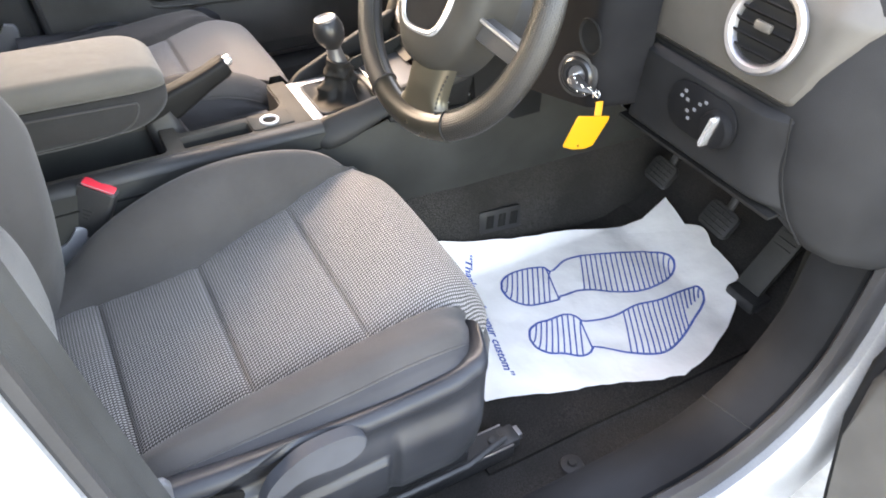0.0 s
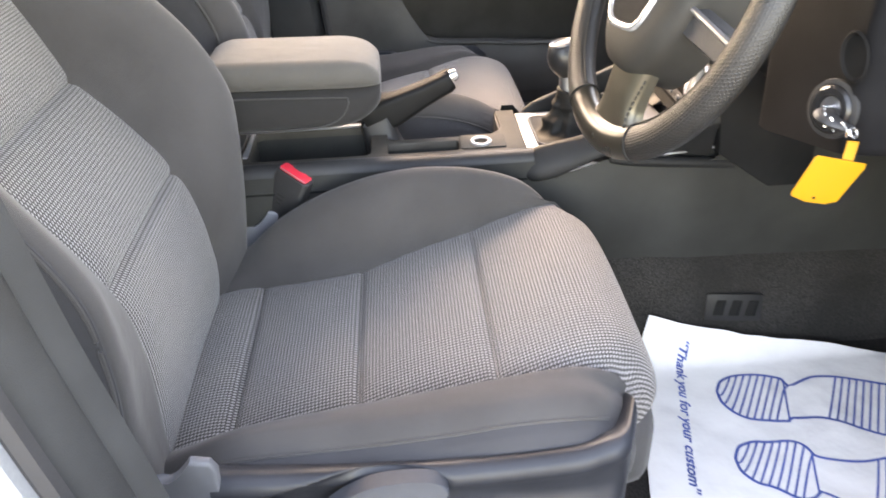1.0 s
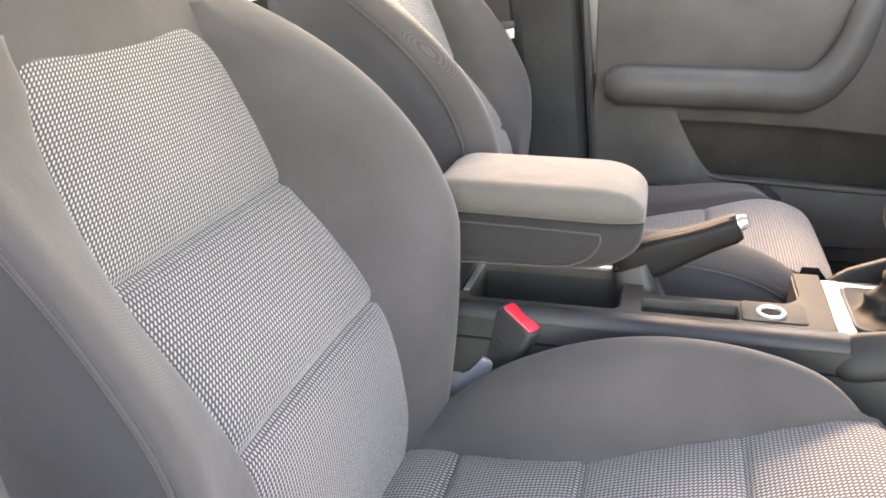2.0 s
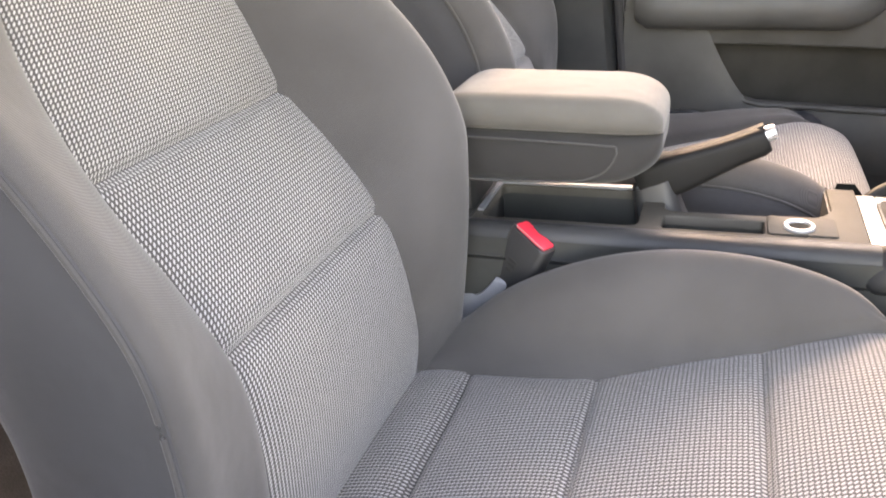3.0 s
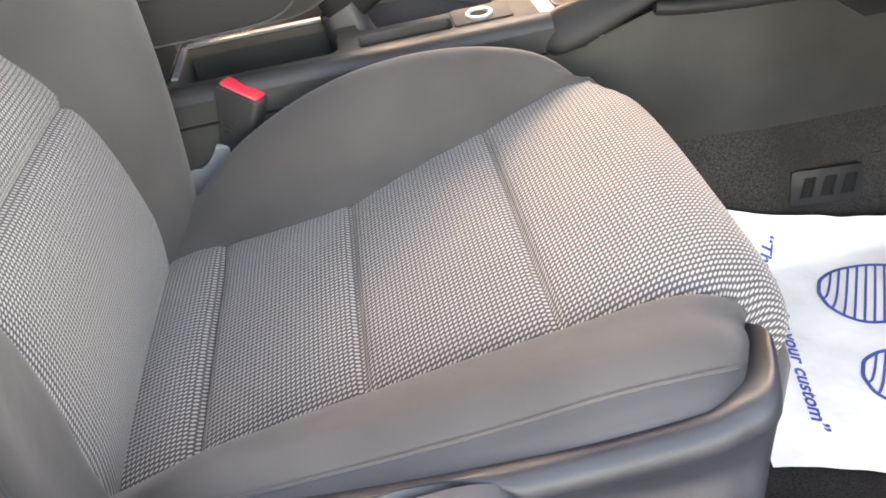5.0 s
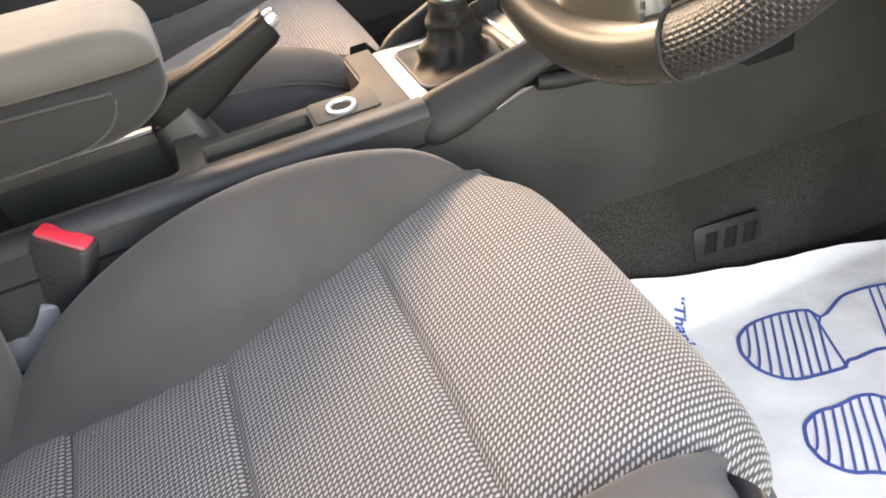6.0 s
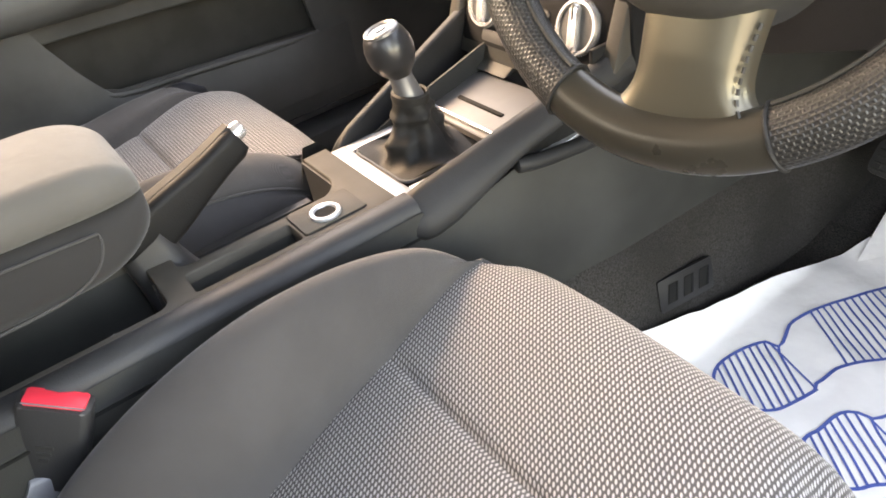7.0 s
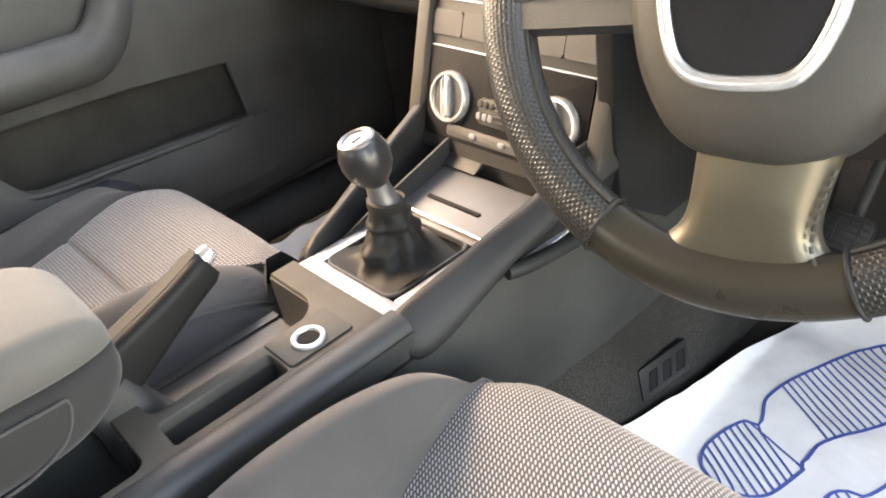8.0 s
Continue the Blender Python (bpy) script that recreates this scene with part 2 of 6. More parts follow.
# unseen ground, kept pale so that it throws light up at the door side
M_GROUND = plastic("bounce_ground", (0.24, 0.235, 0.225), 0.9, 60, 0.004)
M_GLASS = bpy.data.materials.new("window_glass")
M_GLASS.use_nodes = True
gb = M_GLASS.node_tree.nodes["Principled BSDF"]
gb.inputs["Transmission Weight"].default_value = 1.0
gb.inputs["Roughness"].default_value = 0.0
gb.inputs["IOR"].default_value = 1.1

# ---- mesh helpers ----
BASES = {}


def thing(name, base, label, category, group="", kind=""):
    ob = new(name)
    ob.location = base
    ob.empty_display_size = 0.05
    BASES[ob.name] = Vector(base)
    return tagged(ob, label, category, group, kind)


def part(name, bm, material, parent=None, label="", sharp=38, smooth=True):
    """Links a bmesh as one mesh object under a thing or under a part."""
    base = BASES[parent.name] if parent else Vector()
    bm.transform(Matrix.Translation(-base))
    bmesh.ops.recalc_face_normals(bm, faces=bm.faces[:])
    me = bpy.data.meshes.new(name)
    bm.to_mesh(me)
    bm.free()
    me.materials.append(material)
    if smooth:
        for p in me.polygons:
            p.use_smooth = True
        me.set_sharp_from_angle(angle=radians(sharp))
    ob = new(name, me)
    if parent:
        ob.parent = parent
        BASES[ob.name] = base
    if label:
        ob["label"] = label
    return ob


def single(name, bm, material, label, category, kind="", sharp=38):
    return tagged(part(name, bm, material, None, "", sharp), label, category, "", kind)


def curve(pts):
    """A smooth interpolation through (x, y) pairs."""
    xs, ys = np.array([p[0] for p in pts], float), np.array([p[1] for p in pts], float)
    d = np.diff(ys) / np.diff(xs)
    m = np.concatenate([[d[0]], (d[1:] + d[:-1]) / 2, [d[-1]]])
    for i in range(1, len(m) - 1):
        if d[i - 1] * d[i] <= 0:
            m[i] = 0.0

    def f(x):
        x = min(max(x, xs[0]), xs[-1])
        i = min(max(int(np.searchsorted(xs, x)) - 1, 0), len(xs) - 2)
        h = xs[i + 1] - xs[i]
        t = (x - xs[i]) / h
        return float((2 * t**3 - 3 * t**2 + 1) * ys[i] + (t**3 - 2 * t**2 + t) * h * m[i] + (-2 * t**3 + 3 * t**2) * ys[i + 1] + (t**3 - t**2) * h * m[i + 1])
    return f


def catmull(pts, n=4):
    out = []
    for i in range(len(pts) - 1):
        p0, p1, p2, p3 = (Vector(pts[min(max(i + k, 0), len(pts) - 1)]) for k in (-1, 0, 1, 2))
        for k in range(n):
            t = k / n
            out.append(0.5 * ((2 * p1) + (p2 - p0) * t + (2 * p0 - 5 * p1 + 4 * p2 - p3) * t * t + (3 * p1 - p0 - 3 * p2 + p3) * t**3))
    out.append(Vector(pts[-1]))
    return out


def grid(fn, nu, nv, uv=None, bm=None):
    bm = bm or bmesh.new()
    vs = [[bm.verts.new(fn(i / nu, j / nv)) for j in range(nv + 1)] for i in range(nu + 1)]
    lay = bm.loops.layers.uv.verify() if uv else None
    for i in range(nu):
        for j in range(nv):
            f = bm.faces.new((vs[i][j], vs[i + 1][j], vs[i + 1][j + 1], vs[i][j + 1]))
            if uv:
                for lp, (a, b) in zip(f.loops, ((i, j), (i + 1, j), (i + 1, j + 1), (i, j + 1))):
                    lp[lay].uv = uv(a / nu, b / nv)
    return bm


def loft(rings, cap=True, closed=True, bm=None, uv=None, wrap=False):
    """Skins rings of equal length. uv(i, j) gives metres."""
    bm = bm or bmesh.new()
    vs = [[bm.verts.new(p) for p in r] for r in rings]
    n = len(rings[0])
    lay = bm.loops.layers.uv.verify() if uv else None
    rows = len(vs)
    for i in range(rows if wrap else rows - 1):
        i2 = (i + 1) % rows
        for j in range(n if closed else n - 1):
            j2 = (j + 1) % n
            f = bm.faces.new((vs[i][j], vs[i2][j], vs[i2][j2], vs[i][j2]))
            if uv:
                for lp, (a, b) in zip(f.loops, ((i, j), (i + 1, j), (i + 1, j + 1), (i, j + 1))):
                    lp[lay].uv = uv(a, b)
    if cap and closed and not wrap:
        bm.faces.new(vs[0][::-1])
        bm.faces.new(vs[-1])
    return bm


def tube(path, radius, n=12, squash=1.0, bm=None, side=(0, 0, 1), cap=True):
    """A tube along points; radius is a number or one per point; squash scales it along the second axis."""
    path = [Vector(p) for p in path]
    rad = radius if isinstance(radius, (list, tuple)) else [radius] * len(path)
    rings = []
    for i, p in enumerate(path):
        d = (path[min(i + 1, len(path) - 1)] - path[max(i - 1, 0)]).normalized()
        a = d.cross(Vector(side))
        if a.length < 1e-4:
            a = d.cross(Vector((0, 1, 0)))
        a.normalize()
        b = a.cross(d).normalized()
        rings.append([p + rad[i] * (math.cos(2 * math.pi * k / n) * a + squash * math.sin(2 * math.pi * k / n) * b) for k in range(n)])
    return loft(rings, cap=cap, bm=bm)


def rbox(size, at, bev=0.004, seg=2, rot=None, bm=None):
    """A bevelled box."""
    b = bmesh.new()
    bmesh.ops.create_cube(b, size=1.0)
    b.transform(Matrix.Diagonal((*size, 1)))
    if bev:
        bmesh.ops.bevel(b, geom=b.edges[:], offset=bev, segments=seg, profile=0.5, affect="EDGES", clamp_overlap=True)
    b.transform(Matrix.Translation(at) @ (rot if rot else Matrix()))
    return merge(b, bm)


def merge(b, bm):
    if bm is None:
        return b
    me = bpy.data.meshes.new("join")
    b.to_mesh(me)
    b.free()
    bm.from_mesh(me)
    bpy.data.meshes.remove(me)
    return bm


def prism(outline, thick, place, bev=0.0, seg=2, bm=None):
    """An outline (a, b) with thickness; place(a, b, c) maps to the world, c from 0 to thick."""
    b = bmesh.new()
    lo = [b.verts.new((p[0], p[1], 0)) for p in outline]
    hi = [b.verts.new((p[0], p[1], thick)) for p in outline]
    n = len(outline)
    b.faces.new(lo[::-1])
    b.faces.new(hi)
    for i in range(n):
        b.faces.new((lo[i], lo[(i + 1) % n], hi[(i + 1) % n], hi[i]))
    if bev:
        ed = [e for e in b.edges if abs(e.verts[0].co.z - e.verts[1].co.z) < 1e-9]
        bmesh.ops.bevel(b, geom=ed, offset=bev, segments=seg, profile=0.5, affect="EDGES", clamp_overlap=True)
    for v in b.verts:
        v.co = place(*v.co)
    return merge(b, bm)


def plate(outer, holes, thick, place, bev=0.0):
    """A flat plate (a, b) with holes, c from 0 down to -thick, its top edges rounded."""
    b = bmesh.new()
    edges = []
    for loop in [outer] + holes:
        vs = [b.verts.new((p[0], p[1], 0)) for p in loop]
        edges += [b.edges.new((vs[k], vs[(k + 1) % len(vs)])) for k in range(len(vs))]
    bmesh.ops.triangle_fill(b, use_beauty=True, edges=edges, normal=(0, 0, 1))
    ext = bmesh.ops.extrude_face_region(b, geom=b.faces[:])
    for v in ext["geom"]:
        if isinstance(v, bmesh.types.BMVert):
            v.co.z -= thick
    bmesh.ops.recalc_face_normals(b, faces=b.faces[:])
    if bev:
        ed = [e for e in b.edges if len(e.link_faces) == 2 and abs(e.verts[0].co.z) < 1e-9 and abs(e.verts[1].co.z) < 1e-9 and abs(e.link_faces[0].normal.dot(e.link_faces[1].normal)) < 0.5]
        bmesh.ops.bevel(b, geom=ed, offset=bev, segments=3, profile=0.5, affect="EDGES", clamp_overlap=True)
    for v in b.verts:
        v.co = place(*v.co)
    return b


def shifted(outline, dx, dy):
    return [(a + dx, b + dy) for a, b in outline]


def lathe(profile, m, n=32, bm=None):
    """Turns (r, h) pairs about the local z of the pose m."""
    rings = [[m @ Vector((r * math.cos(2 * math.pi * k / n), r * math.sin(2 * math.pi * k / n), h)) for k in range(n)] for r, h in profile]
    if profile[0][0] > 0 and profile[-1][0] > 0:
        return loft(rings, cap=False, bm=bm, wrap=True)
    return loft(rings, cap=True, bm=bm)


def round_rect(w, h, r, n=5):
    """A rounded rectangle's outline about the origin."""
    out = []
    for cx, cy, a0 in ((w / 2 - r, h / 2 - r, 0), (-w / 2 + r, h / 2 - r, 90), (-w / 2 + r, -h / 2 + r, 180), (w / 2 - r, -h / 2 + r, 270)):
        for k in range(n + 1):
            a = radians(a0 + 90 * k / n)
            out.append((cx + r * math.cos(a), cy + r * math.sin(a)))
    return out


def aim(at, normal, up=(0, 0, 1)):
    """A pose at a point whose z looks along normal and whose y is nearest to up."""
    z = Vector(normal).normalized()
    x = Vector(up).cross(z).normalized()
    y = z.cross(x)
    return Matrix.Translation(at) @ Matrix((x, y, z)).transposed().to_4x4()


def on(m):
    return lambda a, b, c: m @ Vector((a, b, c))


def wob(p, scale, amp):
    return amp * noise.noise(Vector(p) * scale)

# ---- the car's shell and the ground ----
CY = 0.365  # the car's middle


def sheet(x0, x1, y0, y1, z, nx=2, ny=2):
    return grid(lambda u, v: Vector((x0 + (x1 - x0) * u, y0 + (y1 - y0) * v, z)), nx, ny)


single("ground", sheet(-400, 400, -400, 400, -0.36, 4, 4), M_GROUND, "unseen ground under the car, made pale to bounce light in", "ground", "structure")


def floor_z(x, y):
    """The carpeted floor: flat, rising to the toe board and up the tunnel."""
    z = -0.014
    if x > 0.56:
        z += (x - 0.56) * 0.35 + max(0, x - 0.74) * 0.7
    return z + wob((x, y, 0), 6, 0.003)


single("floor_carpet", grid(lambda u, v: Vector((-1.8 + 2.8 * u, -0.40 + 1.53 * v, floor_z(-1.8 + 2.8 * u, -0.40 + 1.53 * v))), 90, 40), M_CARPET, "black carpet on the car floor", "carpet", "structure")
# mat edge by the sill and the mat itself
def mat_point(u, v):
    k = lambda t: max(-1.0, min(1.0, (2 * t - 1) * 1.04))
    x, y = 0.30 + 0.31 * k(u), 0.005 + 0.25 * k(v)
    rim_drop = 0.008 if max(abs(2 * u - 1), abs(2 * v - 1)) > 0.985 else 0.0
    return Vector((x, y, floor_z(x, y) + 0.009 - rim_drop))


mat_bm = grid(mat_point, 60, 52)
single("floor_mat", mat_bm, M_MAT, "dark brown-black carpet floor mat under the paper", "floor mat")
mf = thing("mat_fastener", (0.115, -0.29, -0.01), "round black plastic mat fastener on the carpet", "fastener")
part("cap", lathe([(0.0, 0.0), (0.020, 0.0), (0.018, 0.005), (0.010, 0.007), (0.0, 0.007)], pose(0.115, -0.29, -0.012)), M_RUBBER, mf)
part("centre_stud", lathe([(0.0, 0.0), (0.008, 0.0), (0.006, 0.005), (0.0, 0.005)], pose(0.115, -0.29, -0.006), 16), M_DARK, mf)

# bulkhead, rear wall
single("wall_bulkhead", rbox((0.05, 1.6, 0.95), (1.0, CY, 0.33), 0.0), M_CARPET, "black bulkhead behind the pedals", "wall", "structure")
single("wall_rear", rbox((0.05, 1.5, 0.95), (-1.75, CY, 0.42), 0.0), M_DOORDARK, "dark trim closing the rear of the cabin", "wall", "structure")

# rear pillars out of view, added to cut the light entering from behind
for side, y in (("left", CY + 0.66), ("right", CY - 0.70)):
    single("rear_pillar_" + side, prism([(-1.75, 0.66), (-1.18, 0.66), (-1.36, 1.13), (-1.75, 1.13)], 0.05, lambda a, b, c, y=y: Vector((a, y + c - 0.10 * max(0, b - 0.7) * (1 if y > CY else -1), b)), 0.004), M_LINER, "unseen rear quarter pillar, added to hold back light from behind", "pillar", "structure")

# closed roof, out of view, which keeps the high sky off the cabin
ROOF_Z = 1.14


def roof_point(u, v, dz):
    x, y = -1.75 + 2.0 * u, CY - 0.60 + 1.20 * v
    return Vector((x, y, ROOF_Z + dz - 0.05 * (2 * v - 1) ** 2 - 0.05 * (2 * u - 1) ** 2))


rb = bmesh.new()
NU, NV = 20, 12
for dz in (0.0, 0.04):
    vs = [[rb.verts.new(roof_point(i / NU, j / NV, dz)) for j in range(NV + 1)] for i in range(NU + 1)]
    for i in range(NU):
        for j in range(NV):
            rb.faces.new((vs[i][j], vs[i + 1][j], vs[i + 1][j + 1], vs[i][j + 1]))
ceiling = single("ceiling", rb, M_LINER, "pale grey roof lining", "roof", "structure")
ws = grid(lambda u, v: Vector((0.25 + 0.72 * u, CY - 0.60 - 0.08 * u + (1.20 + 0.16 * u) * v, 1.08 - 0.30 * u + 0.03 * math.sin(math.pi * v))), 6, 10)
gl2 = single("window_1", ws, M_GLASS, "clear windscreen glass", "window", "structure")
gl2.visible_shadow = False

# sill of the driver's opening: inner trim, step trim, seal and painted sill
def sill_strip(name, pts, mat, label, cat):
    """A strip along x with the cross-section pts (y, z), turning up round the front corner of the door opening."""
    rings = []
    for k in range(46):
        t = k / 45
        if t < 0.62:
            x = -1.6 + (0.17 + 1.6) * t / 0.62
            up, bend = 0.0, 0.0
        else:
            a = (t - 0.62) / 0.38
            if a < 0.45:
                q = a / 0.45 * radians(78)
                x = 0.17 + 0.235 * math.sin(q)
                up = 0.235 * (1 - math.cos(q))
                bend = q
            else:
                b = (a - 0.45) / 0.55
                q = radians(78)
                x = 0.17 + 0.235 * math.sin(q) + 0.04 * b
                up = 0.235 * (1 - math.cos(q)) + 0.52 * b
                bend = q + radians(6) * b
        ring = []
        for y, z in pts:
            h = z - 0.10  # height above the strip's datum turns inwards round the bend
            ring.append(Vector((x - h * math.sin(bend), y, 0.10 + up + h * math.cos(bend))))
        rings.append(ring)
    return single(name, loft(rings, cap=True), mat, label, cat, "structure")


sill_strip("sill_trim", [(-0.338, 0.0), (-0.345, 0.07), (-0.352, 0.098), (-0.365, 0.108), (-0.40, 0.110), (-0.432, 0.108), (-0.440, 0.098), (-0.440, 0.04), (-0.44, 0.0)], M_SILL, "dark grey plastic sill trim in the door opening", "sill")
sill_strip("door_seal", [(-0.440, 0.060), (-0.440, 0.112), (-0.446, 0.122), (-0.456, 0.122), (-0.462, 0.112), (-0.462, 0.060)], M_RUBBER, "black rubber door seal round the opening", "seal")
sill_strip("painted_sill", [(-0.462, -0.06), (-0.462, 0.086), (-0.475, 0.090), (-0.492, 0.078), (-0.500, 0.055), (-0.502, 0.0), (-0.495, -0.06)], M_BODY, "silver painted door sill", "sill")
# joint in the sill trim
single("trim_joint", rbox((0.002, 0.085, 0.003), (0.287, -0.396, 0.1420), 0.001, 1, Matrix.Rotation(radians(-31), 4, "Y") @ Matrix.Rotation(radians(10), 4, "Z")), M_PILLAR, "thin joint across the sill trim", "joint", "structure")
single("kick_panel", grid(lambda u, v: Vector((0.42 + 0.55 * u, -0.338 - 0.004 * u, -0.02 + 0.62 * v)), 10, 6), M_DOORDARK, "dark side panel of the footwell", "panel", "structure")

# driver's B pillar: painted outside, seal, trim, with the striker
PIL = lambda z: -0.425 - 0.15 * (z - 0.4) - 0.05 * max(0, z - 0.75)
def pillar_strip(name, pts, mat, label, cat, z0=0.08, z1=1.12):
    rings = []
    for k in range(24):
        z = z0 + (z1 - z0) * k / 23
        inn = 0.10 * max(0, z - 0.55) ** 1.3
        flare = 0.05 * max(0, 0.32 - z)
        rings.append([Vector((PIL(z) + flare + dx, y + inn, z)) for dx, y in pts])
    return single(name, loft(rings), mat, label, cat, "structure")


pillar_strip("pillar_trim", [(-0.010, -0.384), (0.0, -0.390), (-0.004, -0.402), (-0.009, -0.408), (-0.006, -0.416), (-0.010, -0.436), (-0.018, -0.446), (-0.16, -0.442), (-0.20, -0.42), (-0.20, -0.382), (-0.05, -0.380)], M_PILLAR, "grey plastic centre pillar trim beside the seat", "pillar")
pillar_strip("pillar_seal", [(-0.016, -0.4465), (-0.011, -0.452), (-0.012, -0.460), (-0.018, -0.464), (-0.030, -0.462), (-0.03, -0.447)], M_RUBBER, "black rubber seal on the centre pillar", "seal")
pillar_strip("painted_pillar", [(-0.022, -0.450), (-0.019, -0.474), (-0.030, -0.490), (-0.08, -0.503), (-0.24, -0.505), (-0.26, -0.45), (-0.16, -0.444)], M_BODY, "silver painted centre pillar", "pillar")
st = thing("door_striker", (-0.56, -0.505, 0.48), "steel door striker loop on the painted pillar", "striker")
part("plate", prism(round_rect(0.062, 0.05, 0.01), 0.004, lambda a, b, c: Vector((-0.555 + a, -0.505 - c, 0.475 + b)), 0.001), M_STEEL, st)
part("loop", tube([(-0.535, -0.509, 0.492), (-0.535, -0.532, 0.492), (-0.542, -0.538, 0.492), (-0.57, -0.538, 0.492), (-0.577, -0.532, 0.492), (-0.577, -0.509, 0.492)], 0.0045, 10), M_CHROME, st)
# rear side of the driver's side, behind the pillar
single("wall_right_rear", rbox((1.1, 0.06, 0.72), (-1.22, -0.46, 0.32), 0.0), M_BODY, "silver rear door and body side behind the pillar", "body side", "structure")
# front of the opening: A post and wing behind the open door
single("a_post", rbox((0.45, 0.05, 0.62), (0.72, -0.47, 0.42), 0.02), M_BODY, "silver painted front door post", "post", "structure")
tb = tube([(0.43, -0.44, 0.72), (0.60, -0.40, 0.86), (0.30, -0.30, 1.04), (0.18, -0.26, 1.10)][0:1] + [(0.95, -0.40, 0.80), (0.25, -0.26, 1.10)], 0.035, 10)
single("a_pillar", tb, M_PILLAR, "dark trimmed windscreen pillar", "pillar", "structure")

# open driver's door
dd = thing("driver_door", (0.62, -0.56, 0.05), "open silver driver's door with grey inner panel", "door")
DM = pose(0.345, -0.50, 0.0, 0, 0, -82)


def ddp(a, b, c):
    return DM @ Vector((a, c, b))


part("outer_skin", prism([(0.06, -0.04), (1.05, -0.02), (1.12, 0.25), (1.10, 0.62), (0.10, 0.62), (0.055, 0.3)], 0.03, lambda a, b, c: ddp(a, b, 0.11 + c), 0.01), M_BODY, dd)
part("door_frame", prism([(0.045, -0.03), (0.028, 0.07), (0.004, 0.2), (0.000, 0.30), (0.014, 0.375), (0.045, 0.435), (0.11, 0.49), (1.02, 0.62), (1.06, 0.3), (1.02, -0.03)], 0.06, lambda a, b, c: ddp(a, b, 0.035 + c), 0.008, 3), M_SILL, dd, "dark edge round the door panel")
part("inner_panel", prism([(0.062, -0.02), (0.047, 0.07), (0.022, 0.2), (0.018, 0.30), (0.034, 0.365), (0.062, 0.42), (0.12, 0.47), (1.0, 0.60), (1.04, 0.3), (1.0, -0.02)], 0.05, lambda a, b, c: ddp(a, b, c), 0.012, 4), M_DOOR, dd, "grey plastic inner door panel")

# passenger side: door, pillar, upper closing strip
pd = thing("passenger_door", (0.0, 1.05, 0.12), "closed passenger door with grey panel, armrest and pocket", "door")
DY = 1.045


# upper card with the pocket's opening
pocket = [p.xy for p in catmull([(-0.262, 0.408, 0), (-0.240, 0.368, 0), (-0.205, 0.320, 0), (-0.155, 0.297, 0)], 5)] + [Vector(p) for p in ((0.0, 0.288), (0.222, 0.272), (0.208, 0.379), (0.02, 0.397), (-0.15, 0.405))]
card = [(-0.41, 0.12), (0.61, 0.12), (0.61, 0.67), (-0.41, 0.67)]
part("door_card", plate(card, [pocket], 0.010, lambda a, b, c: Vector((a, DY - c - 0.012 * math.sin(max(0, b - 0.41) * 9), b)), 0.004), M_DOOR, pd, "", 30)
part("pocket_back", grid(lambda u, v: Vector((-0.28 + 0.52 * u, DY + 0.070 - 0.02 * (2 * u - 1) ** 4, 0.262 + 0.150 * v)), 20, 6), M_DOORDARK, pd, "dark inside of the door pocket")
part("pocket_bottom", rbox((0.52, 0.062, 0.004), (-0.02, DY + 0.040, 0.262), 0.0), M_DOORDARK, pd)
lip = catmull([(-0.262, DY - 0.004, 0.409), (-0.243, DY - 0.008, 0.368), (-0.208, DY - 0.013, 0.319), (-0.156, DY - 0.017, 0.296), (-0.05, DY - 0.020, 0.290), (0.1, DY - 0.020, 0.281), (0.222, DY - 0.010, 0.271)], 5)
part("pocket_lip", tube(lip, 0.0058, 10), M_DOOR, pd, "lighter rounded lip of the door pocket")
# bulging front wall of the pocket below the lip
def pocket_front(u, v):
    x = -0.41 + 0.70 * u
    top = 0.292 - 0.05 * (x + 0.08) - 0.004
    if x < -0.156:
        top += 0.17 * min(1, (-0.156 - x) / 0.11) ** 1.4
    z = 0.16 + (top - 0.16) * v
    fade = min(1, (0.29 - x) / 0.09)
    return Vector((x, DY - 0.004 - fade * (0.015 + 0.010 * math.sin(math.pi * v)) * (1 if x > -0.2 else max(0.25, (x + 0.41) / 0.21)), z))


part("pocket_front", grid(pocket_front, 70, 10), M_DOOR, pd)
arm = []
for k in range(28):
    t = k / 27
    if t < 0.62:
        q = t / 0.62
        p = Vector((-0.385 + 0.36 * q, DY - 0.035, 0.487 - 0.012 * q))
        r = 0.040
    else:
        q = (t - 0.62) / 0.38
        p = Vector((-0.025 + 0.10 * math.sin(q * 1.35), DY - 0.035 + 0.015 * q, 0.475 + 0.02 * q + 0.16 * q * q))
        r = 0.040 - 0.014 * q
    arm.append((p, r if 0 < k < 27 else r * 0.6))
part("armrest", tube([a for a, _ in arm], [r for _, r in arm], 16, 0.85, side=(0, 1, 0)), M_DOOR, pd, "rounded padded armrest sweeping up into the pull handle")
part("upper_groove", tube([(0.06, DY + 0.002, 0.455), (0.12, DY + 0.003, 0.468), (0.155, DY + 0.003, 0.50), (0.17, DY + 0.002, 0.58), (0.175, DY + 0.002, 0.65)], 0.0022, 8), M_STEEL, pd, "bright edge of the upper door insert")
part("latch_lever", prism(round_rect(0.085, 0.02, 0.009), 0.012, lambda a, b, c: Vector((-0.11 + a, DY - 0.012 - c + 0.02, 0.555 + b + 0.15 * a)), 0.003), M_STEEL, pd, "small chrome inner door latch")
single("sill_trim_far", rbox((1.6, 0.09, 0.06), (-0.1, DY - 0.02, 0.075), 0.015), M_PILLAR, "dark grey plastic sill trim beside the passenger seat", "sill", "structure")
